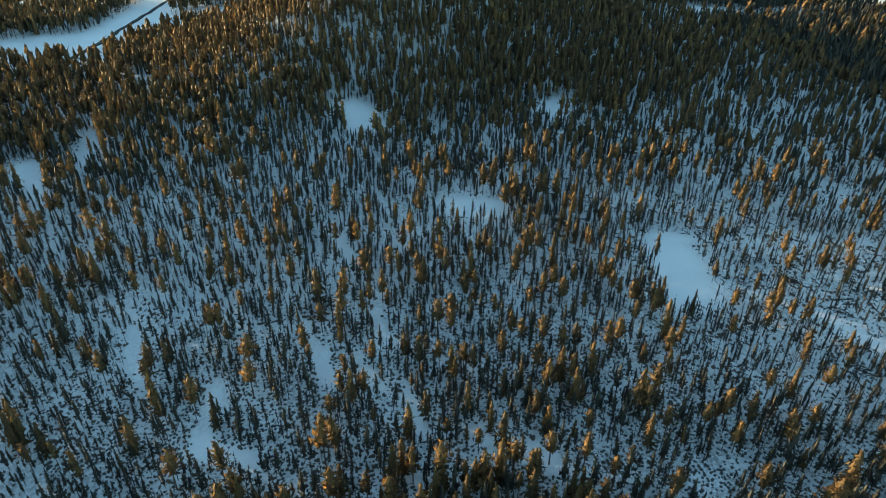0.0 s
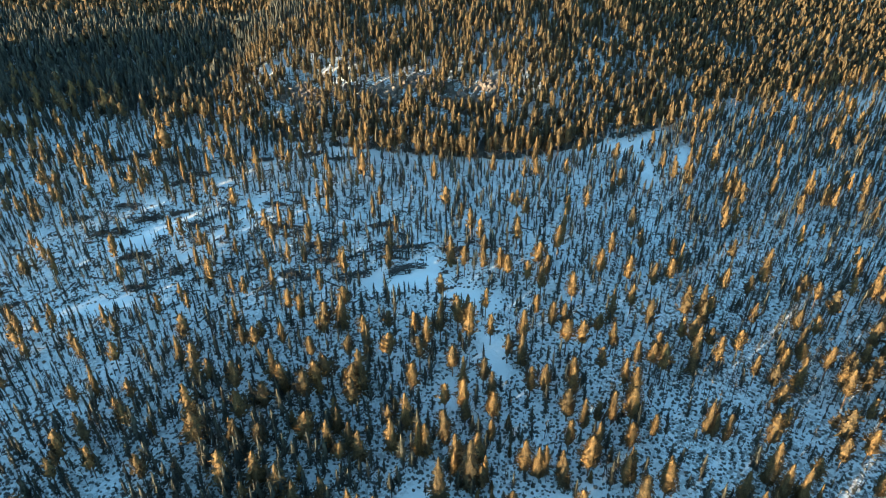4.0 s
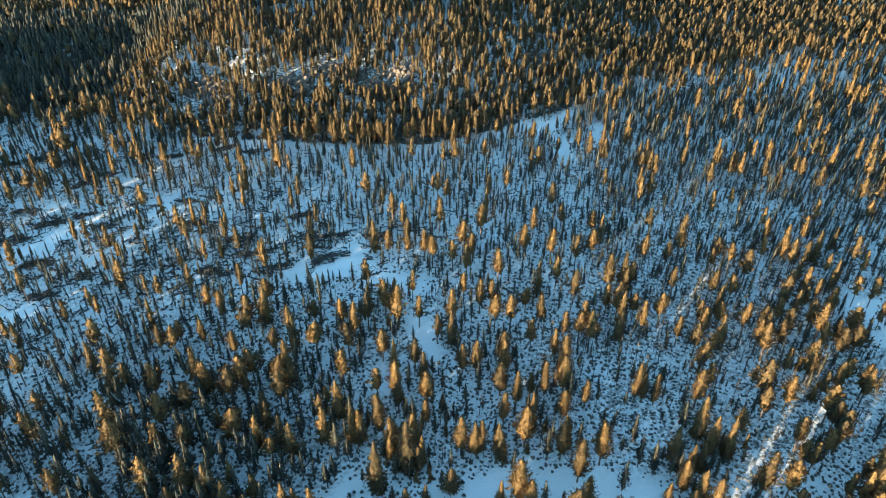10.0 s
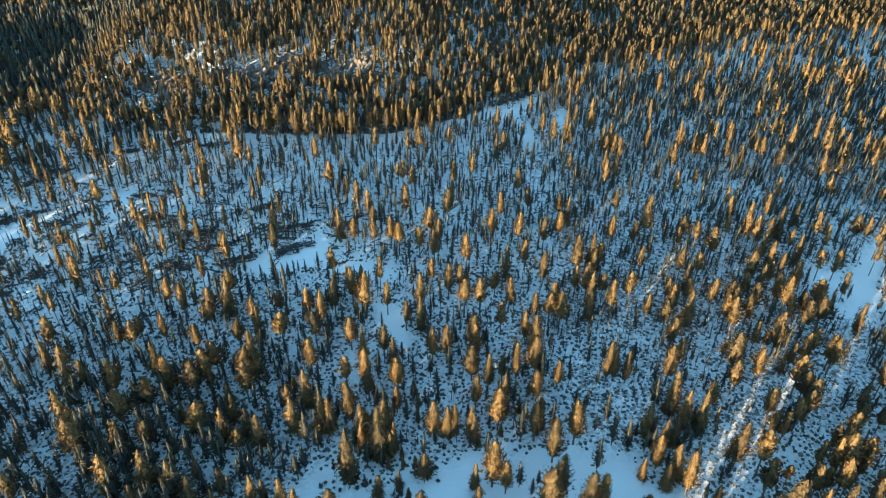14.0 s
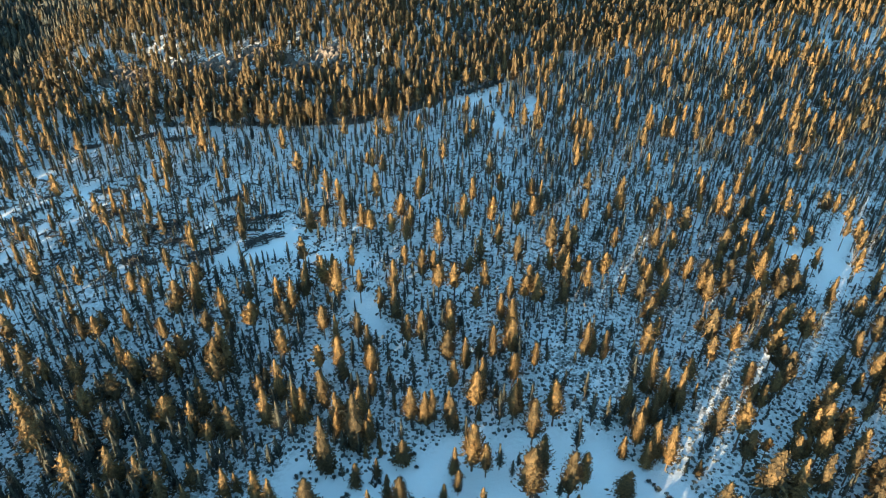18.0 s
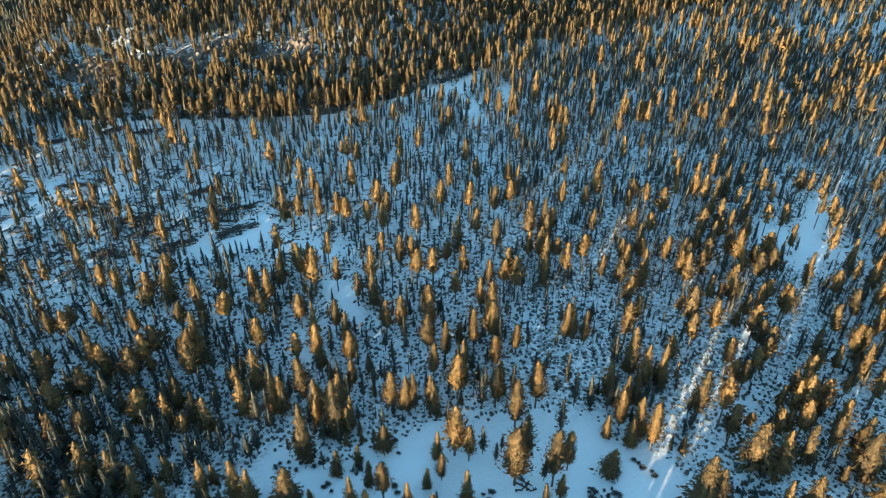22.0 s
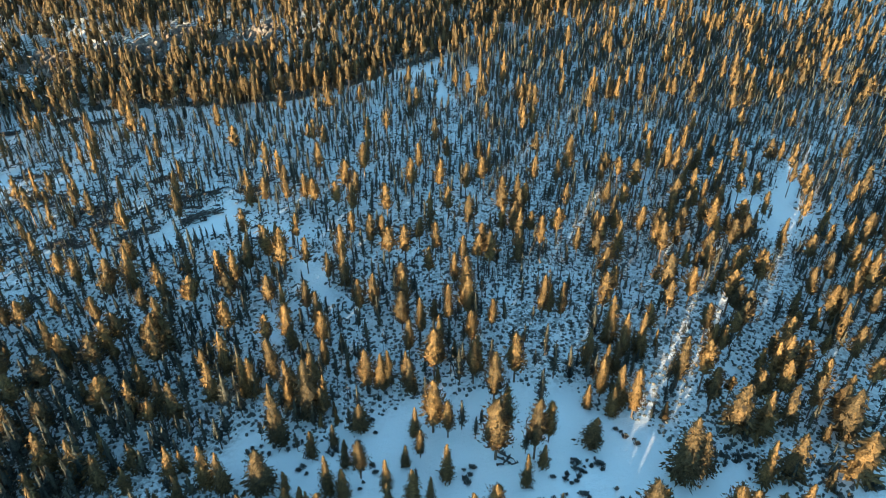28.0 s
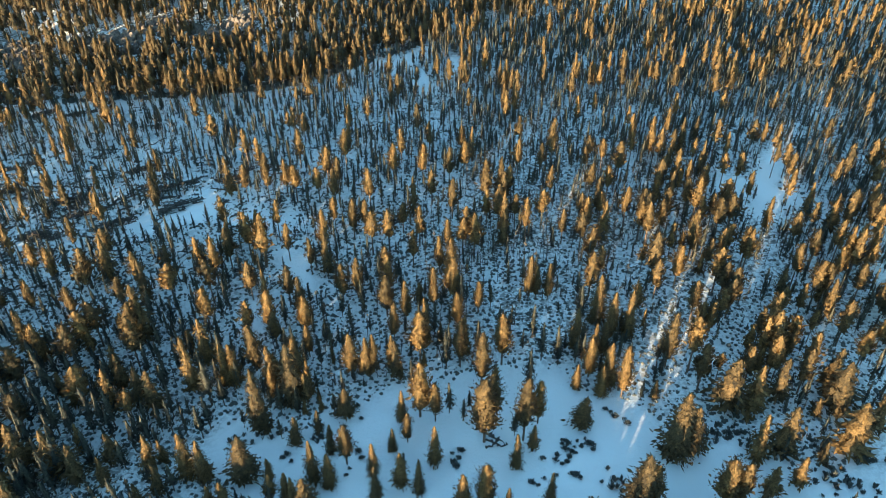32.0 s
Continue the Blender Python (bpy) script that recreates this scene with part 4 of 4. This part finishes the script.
# ---------------------------------------------------------------- felled wood


def log_shape(length, thick, sides, stubs, seed):
    """A tapering log along x with broken stubs of branches."""
    r = np.random.RandomState(seed)
    v, f = [], []
    rings = 5
    for k in range(rings):
        u = k / (rings - 1)
        w = thick * (1 - 0.45 * u)
        dy, dz = r.uniform(-0.04, 0.04, 2) * length * 0.2
        for s_ in range(sides):
            a = 6.2832 * s_ / sides
            g = w * r.uniform(0.88, 1.12)
            v.append(((u - 0.5) * length, g * math.cos(a) + dy, g * math.sin(a) + dz + thick * 0.7))
    for k in range(rings - 1):
        for s_ in range(sides):
            a, b = k * sides + s_, k * sides + (s_ + 1) % sides
            f += [(a, b + sides, b), (a, a + sides, b + sides)]
    for end, flip in ((0, 1), ((rings - 1) * sides, 0)):
        for s_ in range(1, sides - 1):
            t = (end, end + s_, end + s_ + 1)
            f.append(t if flip else t[::-1])
    for _ in range(stubs):
        k, s_ = r.randint(0, rings - 1), r.randint(0, sides)
        a, b = k * sides + s_, k * sides + (s_ + 1) % sides
        root = (np.array(v[a]) + np.array(v[b]) + np.array(v[a + sides])) / 3
        out = np.array((r.uniform(0.1, 0.6), r.normal(0, 0.7), r.uniform(0.1, 0.7))) * r.uniform(0.3, 0.7) * min(1.0, 0.4 * length)
        tip = len(v)
        v.append(tuple(root + out))
        f += [(a, b, tip), (b, a + sides, tip), (a + sides, a, tip)]
    return np.array(v), np.array(f)


rl = np.random.RandomState(31)
log_models = [mesh_from("log", *log_shape(1.0 * L, t, 7, 7, 300 + k), [DEAD_WOOD]) for k, (L, t) in enumerate(((3.2, 0.13), (4.2, 0.15), (5.4, 0.17), (3.6, 0.12), (2.4, 0.11)))]
done = 0
while done < 280:
    x, y = rl.normal(-66, 34), rl.normal(150, 19)
    if y > np.interp(x, FOOT_X, FOOT_Y) - 4 or clear_of(np.array([x]), np.array([y]), OPEN_WEST, 0.5)[0] < 0 or swell(x, y, 11, 45) < rl.uniform(-0.7, 0.4):
        continue
    o = tagged(new("fallen_log", log_models[done % 5]), "weathered felled log lying on snow", "log", "felled logs in the thinned stand")
    o.matrix_world = Matrix.LocRotScale((x, y, float(land(x, y)) - 0.04), Euler((0, rl.uniform(-0.04, 0.04), rl.normal(0.15, 0.75))), None)
    done += 1


def scattered_wood(name, cx, cy, sx, sy, many, label, seed):
    """Thin felled poles and branches, too many to count."""
    r = np.random.RandomState(seed)
    shapes = [log_shape(1.0, 0.05, 3, 3, 700 + k) for k in range(4)]
    x, y = r.normal(cx, sx, many), r.normal(cy, sy, many)
    ok = (y < np.interp(x, FOOT_X, FOOT_Y) - 2) & (clear_of(x, y, OPEN_ALL, 0.8) > -0.5) & (swell(x, y, 11, 45) > r.uniform(-0.6, 0.5, many))
    x, y = x[ok], y[ok]
    z, turn, size = land(x, y) + r.uniform(0.0, 0.15, len(x)), r.normal(0.15, 0.9, len(x)), r.uniform(0.8, 2.6, len(x))
    vs, fs, base = [], [], 0
    for k, (sv, sf) in enumerate(shapes):
        m = np.arange(len(x)) % 4 == k
        c, s_, g = np.cos(turn[m])[:, None], np.sin(turn[m])[:, None], size[m][:, None]
        vs.append(np.stack([(sv[:, 0] * c - sv[:, 1] * s_) * g + x[m][:, None], (sv[:, 0] * s_ + sv[:, 1] * c) * g + y[m][:, None], sv[:, 2] * g + z[m][:, None]], -1).reshape(-1, 3))
        fs.append((sf[None] + (base + np.arange(m.sum()) * len(sv))[:, None, None]).reshape(-1, 3))
        base += int(m.sum()) * len(sv)
    return tagged(new(name, mesh_from(name, np.concatenate(vs), np.concatenate(fs), [DEAD_WOOD])), label, "branches", kind="stuff")


scattered_wood("felled_branches", -66, 150, 36, 20, 3000, "dark felled poles and branches strewn over snow", 41)
scattered_wood("felled_branches_north", -122, 203, 24, 15, 1800, "dark slash strewn over shaded snow below the slope", 43)
scattered_wood("felled_branches_west", -140, 92, 30, 20, 1400, "dark branches strewn over snow in the west", 42)


def brush_pile(x, y, wide, poles, seed):
    """A windrow: long poles dragged together along one line, with brush between them."""
    r = np.random.RandomState(seed)
    pile = tagged(new("brush_pile"), "long heap of dark cut poles and brush on snow", "brush pile", "brush piles of the thinned stand")
    pile.matrix_world = Matrix.LocRotScale((x, y, float(land(x, y)) - 0.05), Euler((0, 0, r.normal(0.25, 0.22))), None)
    for k in range(poles):
        u, w = r.uniform(-1, 1), r.normal(0, 0.4)
        o = new("pole", pole_models[k % 4])
        o.parent = pile
        g = r.uniform(0.5, 1.1) * wide * 0.085
        up = max(0.02, (1 - u * u) * max(0.0, 1 - abs(w)) * r.uniform(0.2, 1.0) * wide * 0.13)
        o.matrix_basis = Matrix.LocRotScale((u * wide * 0.46, w * wide * 0.22, up), Euler((0, r.uniform(-0.16, 0.16), r.normal(0, 0.42))), (g, 1.25, 1.25))
    brush = new("brush", brush_models[seed % 2])
    brush.parent = pile
    brush.matrix_basis = Matrix.LocRotScale((0, 0, 0), Euler((0, 0, 0)), (wide * 0.52, wide * 0.22, wide * 0.12))


pole_models = [mesh_from("pole", *log_shape(4.0, 0.10 + 0.02 * k, 6, 4, 340 + k), [DEAD_WOOD]) for k in range(4)]
brush_models = []
for k in range(2):
    r = np.random.RandomState(60 + k)
    v, f = [], []
    for _ in range(64):
        a, d = r.uniform(0, 6.28), math.sqrt(r.uniform(0, 1))
        p = np.array((d * math.cos(a), d * math.sin(a), (1 - d * d) * r.uniform(0.2, 1)))
        q, w = r.normal(0, 0.10, 3) + np.array((r.choice((-0.26, 0.26)), 0, 0)), r.normal(0, 0.035, 3)
        n0 = len(v)
        v += [tuple(p - q - w), tuple(p - q + w), tuple(p + q)]
        f.append((n0, n0 + 1, n0 + 2))
    brush_models.append(mesh_from("brush", np.array(v), np.array(f), [TWIGS]))
PILES = (
    (-26, 144, 11), (-113, 167, 9), (-104, 161, 10), (-111, 153, 11), (-99, 143, 10), (-89, 160, 9), (-96, 165, 6), (-39, 140, 10),
    (-27, 153, 9), (-112, 195, 9), (-103, 182, 9), (-123, 198, 8), (-132, 194, 9), (-67, 206, 9), (-57, 203, 9), (-83, 199, 8),
    (-51, 152, 9), (-100, 188, 8), (-125, 159, 8), (-54, 139, 9), (-36, 164, 8), (-15, 153, 7), (-92, 130, 8),
    (-120, 120, 6), (-160, 74, 6), (-70, 172, 7), (-46, 146, 8), (-64, 160, 7),
)
for k, (x, y, wide) in enumerate(PILES):
    brush_pile(x, y, 0.88 * wide, 34, 70 + k)

# poles left under the big pine at the clearing
for k, (x, y, turn) in enumerate(((23.6, 68.9, -0.75), (24.6, 67.8, -0.70), (24.0, 67.2, -0.72), (23.2, 66.6, -0.2), (25.4, 66.2, 0.1))):
    o = tagged(new("cut_pole", pole_models[k % 4]), "short snow-dusted cut log under a pine", "log", "cut logs under the pine")
    o.matrix_world = Matrix.LocRotScale((x, y, float(land(x, y)) - 0.02), Euler((0, 0, turn)), (0.6 if k < 3 else 0.3, 1.3, 1.3))

# ---------------------------------------------------------------- rock on the slope


def boulder_shape(seed):
    r = np.random.RandomState(seed)
    bm = bmesh.new()
    bmesh.ops.create_icosphere(bm, subdivisions=1, radius=1.0)
    cuts = [(Vector(r.normal(0, 1, 3)).normalized(), r.uniform(0.55, 0.9)) for _ in range(9)]
    for p in bm.verts:
        for n, d in cuts:
            over = p.co.dot(n) - d
            if over > 0:
                p.co -= n * over
        p.co *= r.uniform(0.82, 1.14)
    me = bpy.data.meshes.new("boulder")
    bm.to_mesh(me)
    bm.free()
    me.materials.append(ROCK)
    return me


boulders = [boulder_shape(80 + k) for k in range(7)]
rb = np.random.RandomState(90)
for x, y, wide, many in ((-83, 244, 8, 80), (-76, 238, 7, 60), (-50, 241, 10, 120), (-37, 250, 7, 50), (-17, 241, 10, 120), (-10, 249, 5, 30), (-64, 247, 4, 16), (-28, 248, 4, 16), (-110, 247, 4, 10), (42, 271, 5, 24), (33, 294, 4, 10), (-57, 302, 4, 10)):
    crag = tagged(new("rock_outcrop"), "brown rock outcrop dusted with snow on the slope", "rock outcrop", "outcrops on the slope")
    crag.matrix_world = Matrix.Translation((x, y, float(land(x, y))))
    for k in range(many):
        a, d = rb.uniform(0, 6.28), wide * math.sqrt(rb.uniform(0, 1))
        px, py, g = d * math.cos(a), 0.7 * d * math.sin(a), rb.uniform(0.5, 2.1)
        o = new("boulder", boulders[k % 7])
        o.parent = crag
        o.matrix_basis = Matrix.LocRotScale((px, py, float(land(x + px, y + py) - land(x, y)) + 0.15 * g), Euler(rb.uniform(0, 6.28, 3)), (g * rb.uniform(0.8, 1.4), g, g * rb.uniform(0.6, 1.0)))

# ---------------------------------------------------------------- road by the river flat


def ribbon(name, line, half, lift, mat, label):
    pts = []
    for (ax, ay), (bx, by) in zip(line, line[1:]):
        n = max(2, int(math.hypot(bx - ax, by - ay) / 3))
        pts += [(ax + (bx - ax) * k / n, ay + (by - ay) * k / n) for k in range(n)]
    pts.append(line[-1])
    v, f = [], []
    for k, (x, y) in enumerate(pts):
        (ax, ay), (bx, by) = pts[max(k - 1, 0)], pts[min(k + 1, len(pts) - 1)]
        ux, uy = bx - ax, by - ay
        n = math.hypot(ux, uy)
        z = max(float(land(x - uy / n * w, y + ux / n * w)) for w in (-half, 0, half)) + lift
        for w, drop in ((-half - 0.6, -0.5), (-half, 0), (half, 0), (half + 0.6, -0.5)):
            v.append((x - uy / n * w, y + ux / n * w, z + drop))
    for k in range(len(pts) - 1):
        for j in range(3):
            a = 4 * k + j
            f += [(a, a + 1, a + 5), (a, a + 5, a + 4)]
    return tagged(new(name, mesh_from(name, np.array(v), np.array(f), [mat])), label, "road", kind="structure")


ribbon("road", ((-330, -104), (-367, -89), (-400, -79), (-452, -63)), 0.9, 0.25, ASPHALT, "dark cleared road crossing the snowy river flat")
